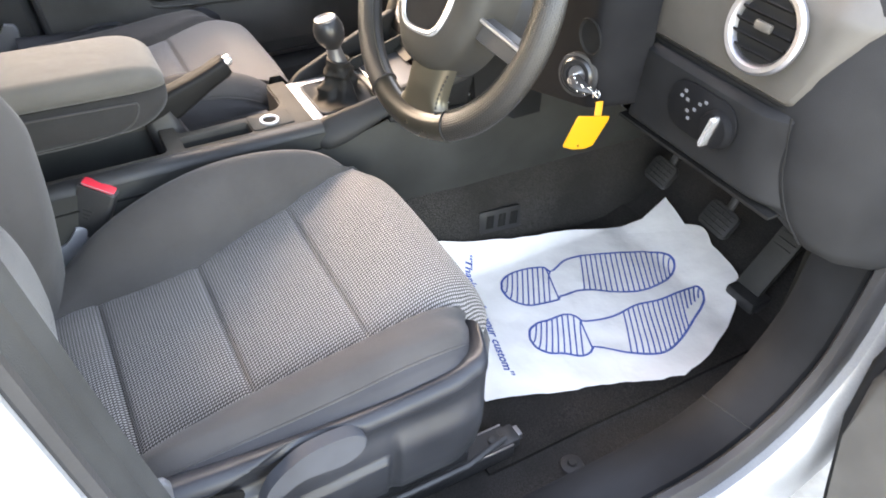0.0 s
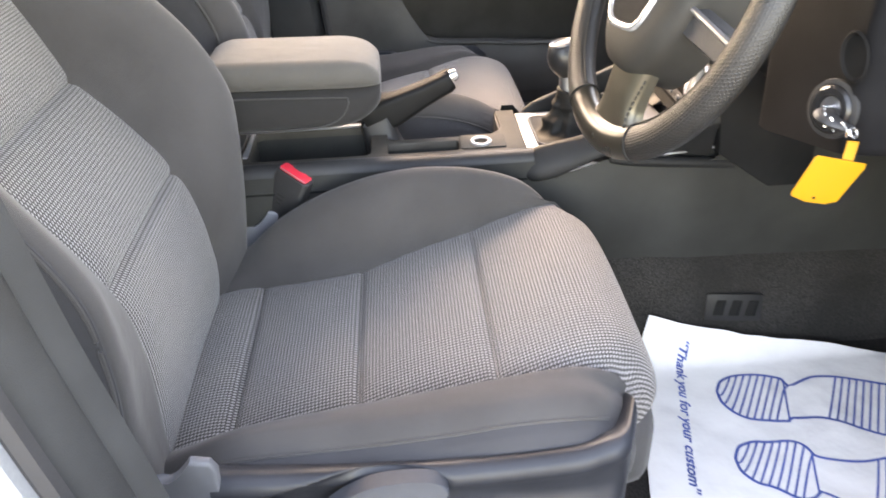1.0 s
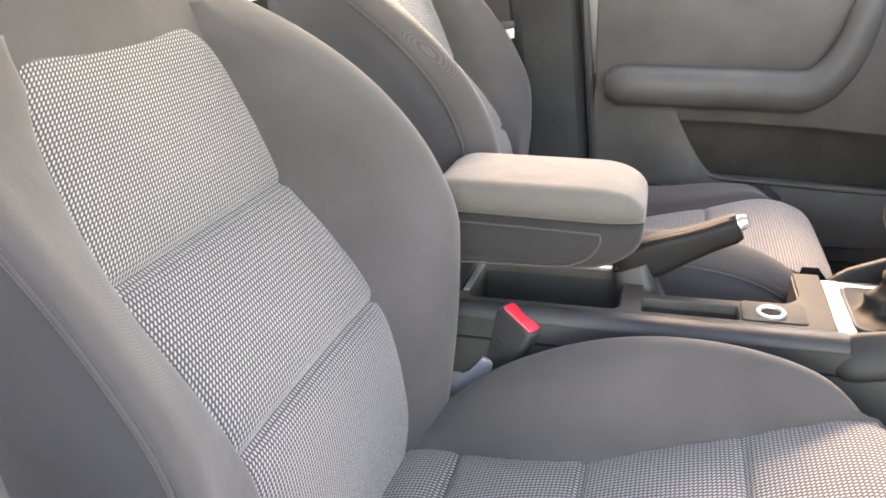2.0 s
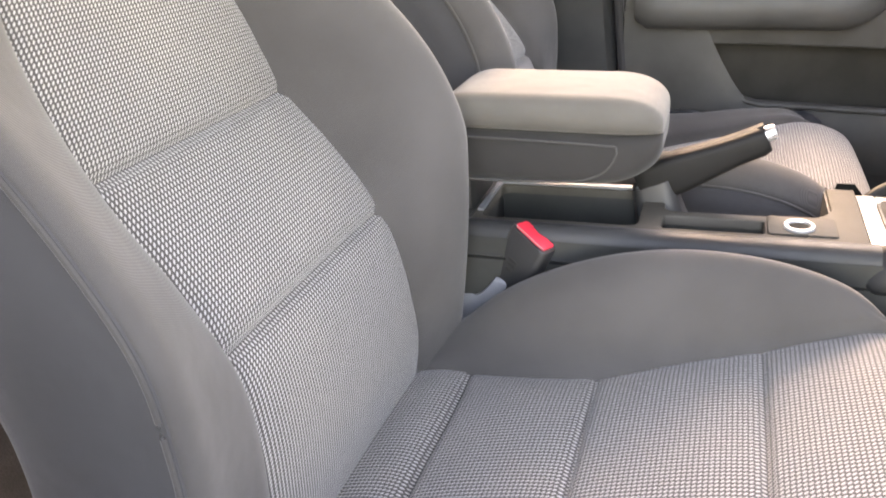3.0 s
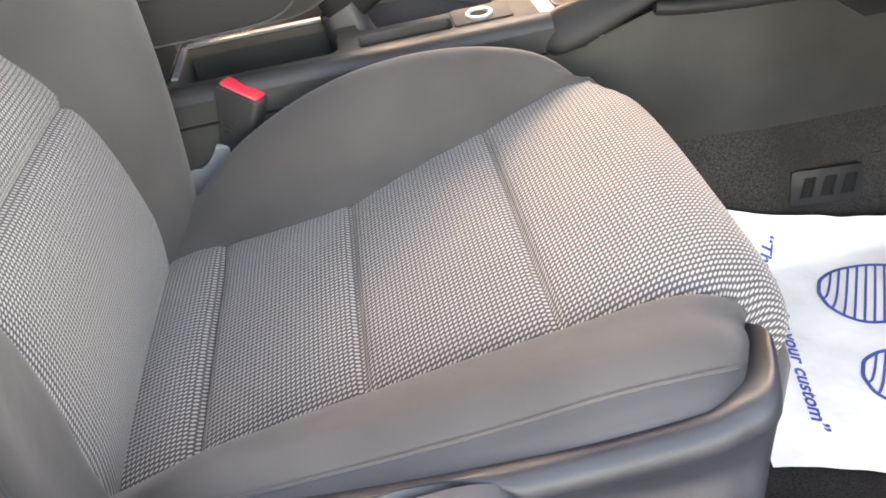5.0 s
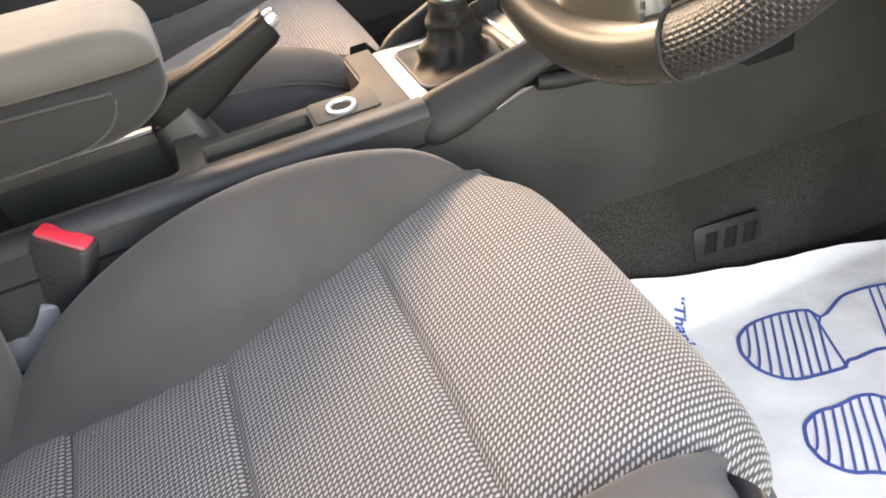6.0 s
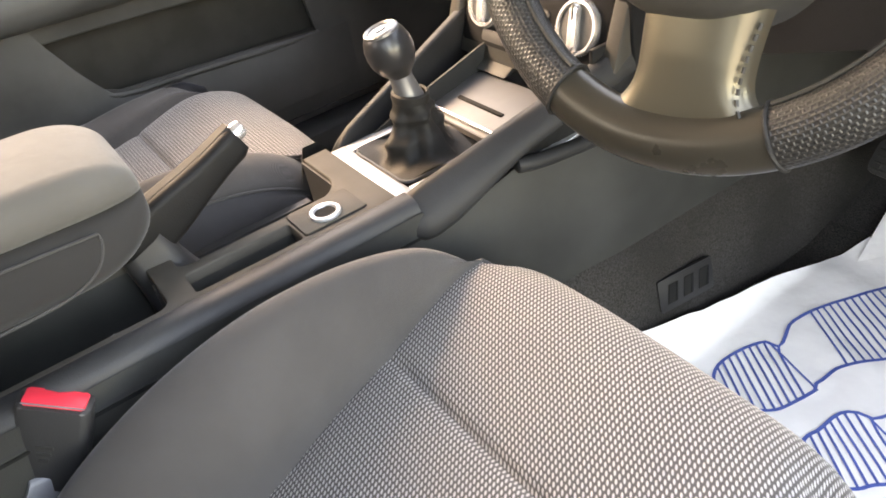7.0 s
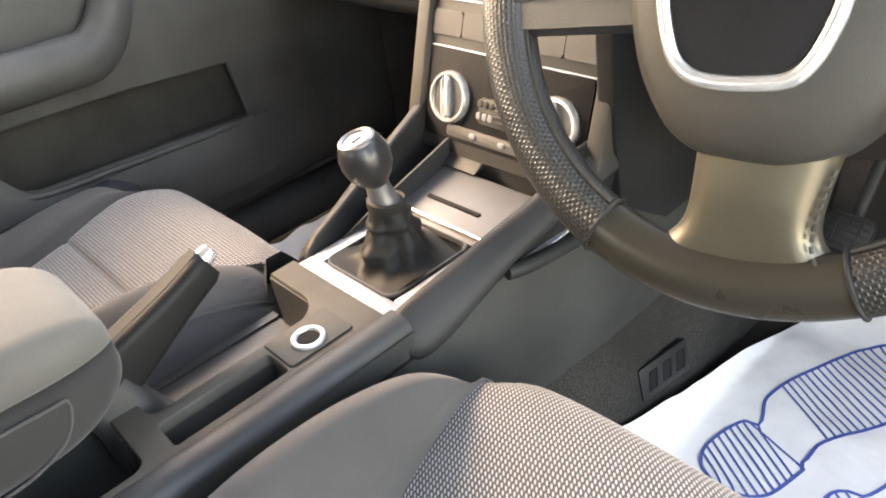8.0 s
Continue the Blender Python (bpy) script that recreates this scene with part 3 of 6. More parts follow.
single("kick_panel_far", rbox((0.5, 0.05, 0.7), (0.80, DY + 0.02, 0.33), 0.01), M_DOORDARK, "dark side panel of the passenger footwell", "panel", "structure")

single("wall_left_outer", rbox((1.5, 0.03, 0.70), (0.03, DY + 0.095, 0.35), 0.0), M_BODY, "silver outer skin of the passenger side", "body side", "structure")
rings = []
for k in range(16):
    z = 0.06 + 1.05 * k / 15
    lean = -0.08 * (z - 0.4)
    tuck = -0.10 * max(0, z - 0.55) ** 1.3
    rings.append([Vector((x + lean, y + tuck, z)) for x, y in ((-0.425, DY + 0.05), (-0.430, DY + 0.005), (-0.445, DY - 0.012), (-0.50, DY - 0.018), (-0.545, DY - 0.012), (-0.565, DY + 0.01), (-0.57, DY + 0.05))])
single("pillar_trim_far", loft(rings), M_PILLAR, "grey plastic centre pillar trim on the passenger side", "pillar", "structure")
single("pillar_seal_far", tube([(-0.415 - 0.08 * (z - 0.4), DY - 0.004 - 0.10 * max(0, z - 0.55) ** 1.3, z) for z in (0.1, 0.3, 0.5, 0.6, 0.7, 0.8, 1.0)], 0.009, 8), M_RUBBER, "black rubber door seal on the far pillar", "seal", "structure")
single("wall_left_rear", rbox((1.25, 0.05, 0.72), (-1.15, DY + 0.05, 0.32), 0.0), M_DOORDARK, "dark rear side trim on the passenger side", "wall", "structure")
single("wall_left_upper", rbox((1.1, 0.06, 0.06), (0.12, DY + 0.03, 0.685), 0.01), M_DOOR, "grey window ledge of the passenger door", "ledge", "structure")
bt = thing("seat_belt", (-0.60, DY - 0.01, 0.57), "black seat belt with a steel tongue hanging by the far pillar", "seat belt")
part("webbing", prism([(-0.024, -0.45), (0.024, -0.45), (0.024, 0.45), (-0.024, 0.45)], 0.0016, lambda a, b, c: Vector((-0.605 + a - 0.05 * b, DY - 0.03 - c - 0.05 * b, 0.62 + b))), M_RUBBER, bt)
part("tongue", prism([(-0.013, -0.030), (0.013, -0.030), (0.013, 0.0), (0.028, 0.004), (0.028, 0.022), (-0.028, 0.022), (-0.028, 0.004), (-0.013, 0.0)], 0.004, lambda a, b, c: Vector((-0.60 + a, DY - 0.034 - c, 0.575 + b)), 0.001), M_CHROME, bt, "bright steel belt tongue")
part("stop_button", prism(round_rect(0.06, 0.016, 0.005), 0.008, lambda a, b, c: Vector((-0.60 + a, DY - 0.034 - c, 0.605 + b)), 0.002), M_DARK, bt)

# ---- the seats ----
SP = [(-0.56, 0.206), (-0.50, 0.220), (-0.464, 0.224), (-0.40, 0.237), (-0.318, 0.252), (-0.24, 0.270), (-0.16, 0.287), (-0.10, 0.302), (-0.055, 0.311), (-0.025, 0.308), (0.004, 0.292), (0.022, 0.262), (0.027, 0.228), (0.020, 0.19)]
SA = [0.0]
for (xa, za), (xb, zb) in zip(SP, SP[1:]):
    SA.append(SA[-1] + math.hypot(xb - xa, zb - za))
SX, SZ = curve(list(zip(SA, [p[0] for p in SP]))), curve(list(zip(SA, [p[1] for p in SP])))
ZI = curve([p for p in SP if p[0] < 0.006])
SW = curve([(-0.56, 0.160), (-0.464, 0.166), (-0.40, 0.156), (-0.318, 0.149), (-0.16, 0.155), (-0.05, 0.163), (-0.010, 0.174), (0.008, 0.192), (0.020, 0.207), (0.03, 0.214)])
SWB = curve([(-0.56, 0.160), (-0.464, 0.166), (-0.40, 0.156), (-0.318, 0.149), (-0.16, 0.155), (-0.05, 0.163), (0.03, 0.166)])
SWF = curve([(-0.56, 0.155), (-0.464, 0.153), (-0.40, 0.141), (-0.318, 0.139), (-0.24, 0.155), (-0.16, 0.171), (-0.09, 0.185), (-0.03, 0.193), (0.0, 0.201), (0.02, 0.210), (0.03, 0.213)])
BP = [(0.20, -0.528), (0.28, -0.520), (0.36, -0.522), (0.43, -0.538), (0.49, -0.578), (0.557, -0.630), (0.64, -0.664), (0.72, -0.690), (0.80, -0.715), (0.90, -0.742)]
BX = curve(BP)
BW = curve([(0.20, 0.150), (0.27, 0.152), (0.33, 0.142), (0.43, 0.133), (0.557, 0.135), (0.64, 0.130), (0.70, 0.112), (0.725, 0.085)])
ZC = curve([(-0.56, 0.222), (-0.50, 0.248), (-0.44, 0.298), (-0.38, 0.332), (-0.30, 0.360), (-0.22, 0.370), (-0.15, 0.364), (-0.09, 0.346), (-0.04, 0.316), (-0.01, 0.286), (0.012, 0.252), (0.024, 0.215)])
ZO = curve([(-0.56, 0.236), (-0.50, 0.264), (-0.443, 0.288), (-0.37, 0.294), (-0.30, 0.298), (-0.22, 0.304), (-0.153, 0.312), (-0.09, 0.314), (-0.05, 0.303), (-0.015, 0.280), (0.012, 0.252), (0.024, 0.228)])
# how far the door-side edge of the centre panel rolls down towards the front
ND = curve([(-0.56, 0.0), (-0.10, 0.0), (-0.06, 0.006), (-0.03, 0.016), (0.0, 0.024), (0.03, 0.028)])
XO = curve([(0.20, -0.512), (0.32, -0.516), (0.42, -0.508), (0.496, -0.512), (0.565, -0.541), (0.64, -0.590), (0.70, -0.645), (0.735, -0.700)])
XC = curve([(0.20, -0.500), (0.30, -0.484), (0.39, -0.474), (0.48, -0.470), (0.54, -0.486), (0.60, -0.522), (0.66, -0.580), (0.70, -0.635), (0.735, -0.695)])


def cushion_panel(s0, s1, puff, nu):
    """A quilted panel of the cushion between two seams."""
    def f(u, v):
        u = (1 - math.cos(math.pi * u)) / 2 * 0.75 + 0.25 * u
        s = s0 + (s1 - s0) * u
        x, z, e = SX(s), SZ(s), 0.003
        tx, tz = SX(s + e) - SX(s - e), SZ(s + e) - SZ(s - e)
        ln = math.hypot(tx, tz) or 1
        k = 2 * v - 1
        fade = 1 - 0.85 * abs(k) ** 5
        h = fade * puff * (1 - abs(2 * u - 1) ** 4) + (1 - fade) * puff * 0.5 - ((0.003 if k > 0 else 0.008) + 0.030 * min(1.0, max(0.0, (x + 0.03) / 0.04))) * abs(k) ** 10 - (ND(x) * abs(k) ** 6 if k < 0 else 0.0) - 0.004 + 0.003 * (1 - k * k)
        h -= 0.0065 * fade * math.exp(-((min(u, 1 - u) * (s1 - s0) / 0.0048) ** 2))
        h += wob((x * 3, k * 0.5, 1), 3, 0.0015)
        wide = SW(x) if k < 0 else SWF(x)
        wide -= 1.2 * max(0.0, 0.262 - z) if x > 0 else 0.0
        return Vector((x - tz / ln * h, k * wide, z + tx / ln * h))
    def lay(u, v):
        q = (1 - math.cos(math.pi * u)) / 2 * 0.75 + 0.25 * u
        s = s0 + (s1 - s0) * q
        k = 2 * v - 1
        return s, k * (SW if k < 0 else SWF)(SX(s))
    return grid(f, nu, 28, lay)


def arc_at(x):
    s = 0.0
    while SX(s) < x:
        s += 0.001
    return s


def back_panel(z0, z1, puff, nu):
    def f(u, v):
        u = (1 - math.cos(math.pi * u)) / 2 * 0.75 + 0.25 * u
        z = z0 + (z1 - z0) * u
        x, k = BX(z), 2 * v - 1
        fade = 1 - 0.9 * abs(k) ** 5
        h = fade * puff * (1 - abs(2 * u - 1) ** 4) + (1 - fade) * puff * 0.5 - 0.008 * abs(k) ** 10 - 0.003 + 0.004 * k * k
        seam = min(u, 1 - u) * (z1 - z0)
        h -= (1 - 0.6 * abs(k) ** 8) * (0.0060 * math.exp(-((seam / 0.0050) ** 2)) + 0.0075 * math.exp(-seam / 0.014))
        return Vector((x + h * 0.9, k * (BW(z) + (0.020 if k < 0 else 0.0)), z + h * 0.42))

    def lay(u, v):
        z = z0 + (z1 - z0) * ((1 - math.cos(math.pi * u)) / 2 * 0.75 + 0.25 * u)
        k = 2 * v - 1
        return z * 1.25, 1.12 * k * (BW(z) + (0.020 if k < 0 else 0.0))
    return grid(f, nu, 26, lay)


def strip(rows, sub=4):
    return loft([catmull(r, sub) for r in rows], cap=False, closed=False)


def smooth_step(x, lo, hi):
    t = min(1.0, max(0.0, (x - lo) / (hi - lo)))
    return t * t * (3 - 2 * t)


def make_seat():
    seat = thing("front_seat", (-0.25, 0, 0), "grey cloth driver's seat with light woven centre panels", "car seat", "front seats")
    s0, s1, s2, s3, s4 = 0.0, arc_at(-0.464), arc_at(-0.318), arc_at(-0.16), SA[-1]
    for a, b, puff, nu in ((s0, s1, 0.009, 26), (s1, s2, 0.005, 34), (s2, s3, 0.005, 34), (s3, s4, 0.007, 46)):
        part("cushion_panel", cushion_panel(a, b, puff, nu), M_CHECK, seat, "light grey woven check cloth")
    for a, b, puff, nu in ((0.20, 0.430, 0.0055, 40), (0.430, 0.557, 0.0055, 34), (0.557, 0.725, 0.0055, 34)):
        part("backrest_panel", back_panel(a, b, puff, nu), M_CHECK, seat, "light grey woven check cloth")
    for sgn in (1, -1):
        rows, rows2, pipe = [], [], []
        for k in range(49):
            x = -0.555 + 0.536 * k / 48
            w, zi, zc = (SWF(min(x, -0.03)) if sgn > 0 else SWB(x)), ZI(x), (ZC if sgn > 0 else ZO)(x)
            front = max(0.0, (x + 0.092) / 0.073)
            zi -= ND(x) if sgn < 0 else 0.0
            zc -= 0.020 * front**2.2
            d, pull = zc - zi, 0.044 * front**2.2
            crest = (0.206 if sgn > 0 else 0.204) - pull * 0.55
            dr = 1.0 if sgn > 0 else 0.35
            so = (0.248 if sgn > 0 else 0.231) - pull
            w -= 0.002
            if x > -0.03:
                zi -= 0.02 * min(1.0, (x + 0.03) / 0.03)
            rows.append([Vector((x, sgn * y, z)) for y, z in ((w - 0.04, zi - 0.06), (w - 0.002, zi - 0.006), (w + (crest - w) * 0.17, zi + 0.32 * d + 0.004), (w + (crest - w) * 0.55, zi + 0.80 * d), (crest, zc), (crest + 0.48 * (so - crest), zc - 0.008 * dr), (so - 0.003, zc - 0.026 * dr), (so, zc - 0.036 * dr))])
            low = min(0.235, zc - 0.05)
            if sgn < 0:
                side = ((so - 0.004, zc - 0.0105), (so + 0.002, zc - 0.0147), (so + 0.015, zc - 0.021), (so + 0.024, zc - 0.038), (so + 0.012, low - 0.04), (0.14, low - 0.05))
            else:
                side = ((so - 0.004, zc - 0.030), (so + 0.002, zc - 0.042), (so + 0.008, (zc + low) / 2), (so + 0.009, low), (so - 0.005, low - 0.04), (0.14, low - 0.05))
            rows2.append([Vector((x, sgn * y, z)) for y, z in side])
            if 2 < k < 46:
                pipe.append(Vector((x, sgn * (so + 0.0005), zc - 0.035 * dr)))
        for dx, k in ((0.003, 0.12), (0.0055, 0.40), (0.0065, 0.75), (0.007, 1.0)):
            mid = Vector((rows[48][0].x + dx, sgn * 0.195, 0.225))
            rows.append([Vector((mid.x, p.y + (mid.y - p.y) * k, p.z + (mid.z - p.z) * k)) for p in rows[48]])
            mid2 = Vector((mid.x, sgn * 0.195, 0.20))
            rows2.append([Vector((mid.x, p.y + (mid2.y - p.y) * k, p.z + (mid2.z - p.z) * k)) for p in rows2[48]])
        b1 = part("cushion_bolster", strip(rows), M_CLOTH, seat, "plain grey cloth side bolster")
        part("piping", tube(pipe, 0.0018, 6, cap=False), M_CLOTH, b1)
        part("cushion_side", strip(rows2), M_CLOTH_SIDE, seat, "darker plain cloth side")
        rows, rows2, pipe = [], [], []
        for k in range(49):
            z = 0.20 + 0.535 * k / 48
            xi, xc, w = BX(z), (XC if sgn > 0 else XO)(z), BW(z) - 0.002
            dr = 1.0 if sgn > 0 else 0.12
            if z > 0.70:
                w = BW(0.70) - 0.002
            d = xc - xi
            top = max(0.0, (z - 0.62) / 0.115)
            so = 0.250 - 0.03 * top**3
            if sgn > 0:
                top_pts = ((xi - 0.03, w - 0.014), (xi - 0.006, w - 0.002), (xi + 0.30 * d + 0.003, w + 0.012), (xi + 0.78 * d, w + 0.036), (xc, 0.208 - 0.02 * top**2), (xc - 0.010, 0.230 - 0.024 * top**2), (xc - 0.030, so - 0.003), (xc - 0.042, so))
            else:
                w += 0.020 * (1 - top**2)
                top_pts = ((xi - 0.03, w - 0.014), (xi - 0.006, w - 0.002), (xi + 0.28 * d + 0.004, w + 0.010), (xi + 0.58 * d + 0.004, w + 0.030), (xi + 0.86 * d + 0.003, so - 0.038), (xc + 0.004, so - 0.016), (xc + 0.001, so - 0.003), (xc - 0.006, so))
            rows.append([Vector((x, sgn * y, z)) for x, y in top_pts])
            rows2.append([Vector((x, sgn * y, z)) for x, y in ((xc - 0.036 * dr, so - 0.004), (xc - 0.050 * dr - 0.003, so + 0.002), (xc - 0.09, so + 0.008), (min(xc - 0.13, xi - 0.06), so + 0.006), (xi - 0.115, so - 0.004), (xi - 0.125, so - 0.03), (xi - 0.125, 0.0))])
            if 1 < k < 46:
                pipe.append(Vector((xc - 0.041 * dr - 0.0012, sgn * (so + 0.0006), z)))
        b2 = part("backrest_bolster", strip(rows), M_CLOTH, seat, "plain grey cloth side bolster")
        part("piping", tube(pipe, 0.0024, 8, cap=False), M_CLOTH, b2)
        part("backrest_side", strip(rows2), M_CLOTH_SIDE, seat, "darker plain cloth side and back")
    rings = []
    for k in range(14):
        t = k / 13
        z = 0.655 + 0.24 * t
        hw = 0.206 - 0.02 * t - (0.03 * max(0, t - 0.75) / 0.25)
        x = BX(z) - 0.004 - 0.02 * max(0, t - 0.8) / 0.2
        out = round_rect(0.118 - 0.05 * max(0, t - 0.75) / 0.25, 2 * hw, 0.035)
        rings.append([Vector((x - 0.058 + a, b, z)) for a, b in out])
    part("upper_backrest", loft(rings), M_CLOTH, seat, "plain grey cloth above the woven panel")
    part("headrest", rbox((0.10, 0.26, 0.16), (-0.80, 0, 1.0), 0.04, 5), M_CLOTH, seat)
    for y in (-0.06, 0.06):
        part("headrest_post", tube([(-0.79, y, 0.86), (-0.80, y, 0.95)], 0.006, 10), M_CHROME, seat)
    part("foam_base", rbox((0.50, 0.43, 0.08), (-0.27, 0, 0.155), 0.02, 3), M_DARK, seat)
    part("front_apron", rbox((0.10, 0.40, 0.12), (-0.035, 0, 0.20), 0.03, 3), M_CLOTH_SIDE, seat, "dark cloth apron under the cushion front")
    # side trim with its lever, outer side
    top = curve([(-0.50, 0.012), (-0.44, 0.008), (-0.36, 0.002), (-0.25, -0.002), (-0.16, 0.000), (-0.09, 0.005), (-0.045, 0.010), (-0.012, 0.004)])
    inn = curve([(-0.50, 0.006), (-0.44, 0.0), (-0.12, 0.0), (-0.07, 0.004), (-0.04, 0.018), (-0.022, 0.060)])
    def relief(x, z):
        """How far the moulded trim stands out: the dish round the lever, the lower step and the bulge at the front."""
        bulge = 0.009 * smooth_step(x, -0.184, -0.172) * (1 - smooth_step(z, 0.205, 0.250))
        edge = 0.198 + 0.07 * (x + 0.188)
        step = 0.008 * smooth_step(x, -0.318, -0.302) * (1 - smooth_step(x, -0.193, -0.187)) * (1 - smooth_step(z, edge - 0.003, edge + 0.003))
        r = math.hypot((x + 0.325) / 0.110, (z - 0.258 - 0.12 * (x + 0.335)) / 0.030)
        dish = -0.011 * (1 - smooth_step(r, 0.72, 1.0))
        band = -0.005 * math.exp(-(((z - 0.240) / 0.020) ** 2)) * (1 - smooth_step(x, -0.10, -0.05))
        return bulge + step + dish + band

    prof = ((-0.225, 0.262), (-0.246, 0.279), (-0.258, 0.286), (-0.266, 0.286), (-0.2735, 0.281), (-0.2765, 0.272), (-0.2745, 0.262), (-0.2738, 0.25), (-0.2735, 0.24), (-0.2733, 0.228), (-0.273, 0.215), (-0.2727, 0.205), (-0.2725, 0.195), (-0.272, 0.18), (-0.271, 0.165), (-0.269, 0.15), (-0.266, 0.13), (-0.262, 0.11), (-0.24, 0.085))
    rings = []
    for k in range(111):
        x = -0.448 + 0.426 * k / 110
        ring = catmull([Vector((x, y + inn(x), z + top(x) * min(1, max(0, (z - 0.1) / 0.15)))) for y, z in prof], 3)
        rings.append([Vector((p.x, p.y - relief(p.x, p.z) * smooth_step(-p.y, 0.255, 0.268), p.z)) for p in ring])
    trim = part("side_trim", loft(rings), M_SEATPLASTIC, seat, "blue-grey moulded plastic seat base trim", 60)
    SM = aim((-0.394, -0.2668, 0.249), (0, -1, 0.05)) @ pose(0, 0, 0, 0, 0, -20)
    part("slot", prism(round_rect(0.054, 0.018, 0.008), 0.003, on(SM)), M_HOLE, trim, "dark slot")
    blade = [p.xy for p in catmull([(x, z, 0) for x, z in ((-0.356, 0.243), (-0.341, 0.263), (-0.315, 0.278), (-0.286, 0.286), (-0.25, 0.287), (-0.229, 0.281), (-0.222, 0.270), (-0.233, 0.257), (-0.255, 0.250), (-0.285, 0.252), (-0.31, 0.252), (-0.335, 0.243))], 4)]
    part("height_lever", prism(blade, 0.017, lambda p, q, c: Vector((p, -0.266 - c - 0.25 * (0.287 - q) + 0.05 * min(0.0, p + 0.30), q)), 0.006, 3), M_LEVER, seat, "long curved height lever", 60)
    hinge = [p.xy for p in catmull([(-0.551, 0.312, 0), (-0.524, 0.305, 0), (-0.496, 0.299, 0), (-0.479, 0.304, 0), (-0.467, 0.316, 0), (-0.459, 0.327, 0)], 3)] + [Vector((-0.441, 0.323)), Vector((-0.436, 0.312))] + [Vector((-0.440, 0.262)), Vector((-0.445, 0.222)), Vector((-0.482, 0.222)), Vector((-0.494, 0.262)), Vector((-0.555, 0.300))]
    for sgn in (-1, 1):
        part("hinge_cover", prism(hinge, 0.012, lambda a, b, c: Vector((a, sgn * ((0.250 if sgn > 0 else 0.263) + c), b - (0.035 if sgn > 0 else 0.0))), 0.004, 3), M_SEATHINGE if sgn < 0 else M_HINGE, seat, "grey plastic hinge cover")
    for y in (-0.215, 0.215):
        rail = part("seat_rail", rbox((0.62, 0.045, 0.030), (-0.27, y, 0.012), 0.003), M_DARK, seat, "black steel seat rail")
        part("runner", rbox((0.46, 0.026, 0.022), (-0.27, y, 0.042), 0.002), M_DARK, rail)
        part("rail_end", rbox((0.012, 0.020, 0.014), (0.056, y, 0.020), 0.002), M_STEEL, rail, "bright worn steel rail end")
        part("rail_cap", rbox((0.030, 0.034, 0.022), (0.040, y, 0.018), 0.005), M_DARK, rail, "black plastic rail end cap")
        for d in (-0.021, 0.021):
            part("rail_edge", rbox((0.60, 0.0025, 0.004), (-0.262, y + d, 0.0275), 0.0008, 1), M_STEEL, rail, "bright worn steel edge of the rail")
        part("bolt", lathe([(0.0, 0.0), (0.0085, 0.0), (0.0085, 0.005), (0.005, 0.0065), (0.0, 0.0065)], pose(0.012, y, 0.0272), 12), M_DARK, rail, "dark rail bolt")
    part("release_bar", tube([(0.015, -0.24, 0.065), (-0.06, -0.262, 0.075), (-0.2, -0.262, 0.075)], 0.005, 10), M_DARK, seat, "black steel rod under the cushion")
    return seat


driver_seat = make_seat()
passenger_seat = copy_thing(driver_seat, Matrix.Translation((-0.275, 2 * CY, 0.0)) @ Matrix.Diagonal((1, -1, 1, 1)))
tagged(passenger_seat, "grey cloth passenger seat with light woven centre panels", "car seat")

# belt buckle beside the driver's cushion
bk = thing("belt_buckle", (-0.43, 0.262, 0.20), "black seat belt buckle with a red release button", "buckle")
BD = Vector((0.42, -0.10, 0.90)).normalized()
BA = Vector((0.85, -0.46, -0.24))
BA = (BA - BA.dot(BD) * BD).normalized()
BB = BD.cross(BA)
BO = Vector((-0.409, 0.256, 0.352))


def bkp(a, b, c):
    return BO + a * BA + b * BB + c * BD


part("housing", prism(round_rect(0.056, 0.028, 0.007), 0.085, lambda a, b, c: bkp(a, b, c - 0.087), 0.003, 2), M_DARK, bk)
part("release_button", prism(round_rect(0.047, 0.0195, 0.0022), 0.0030, lambda a, b, c: bkp(a, b, c - 0.002), 0.0010, 2), M_RED, bk, "bright red release button")
part("stalk", tube([bkp(0, 0, -0.08), bkp(-0.01, 0.0, -0.14), bkp(-0.02, 0.0, -0.22)], 0.013, 10, 0.5), M_RUBBER, bk)
part("button_edge", rbox((0.047, 0.0012, 0.0012), bkp(0, -0.0102, 0.0005), 0.0003, 1, Matrix((BA, BB, BD)).transposed().to_4x4()), M_HINGE, bk, "pale worn edge of the button")
for k in range(3):
    part("embossed_bar", rbox((0.014 - 0.003 * k, 0.0012, 0.003), bkp(-0.004, -0.0142, -0.040 - 0.007 * k), 0.0, 1, Matrix((BA, BB, BD)).transposed().to_4x4()), M_CONSOLE, bk)

# ---- centre console ----
con = thing("centre_console", (-0.1, CY, 0.0), "dark grey plastic centre console between the front seats", "console")
DZ = 0.353  # deck height


def xsweep(pts, x0, x1, n=2, bm=None):
    """A cross-section (y, z) swept along x."""
    return loft([[Vector((x0 + (x1 - x0) * k / n, y, z)) for y, z in pts] for k in range(n + 1)], bm=bm)


def mirror_y(pts):
    return [(2 * CY - y, z) for y, z in pts]


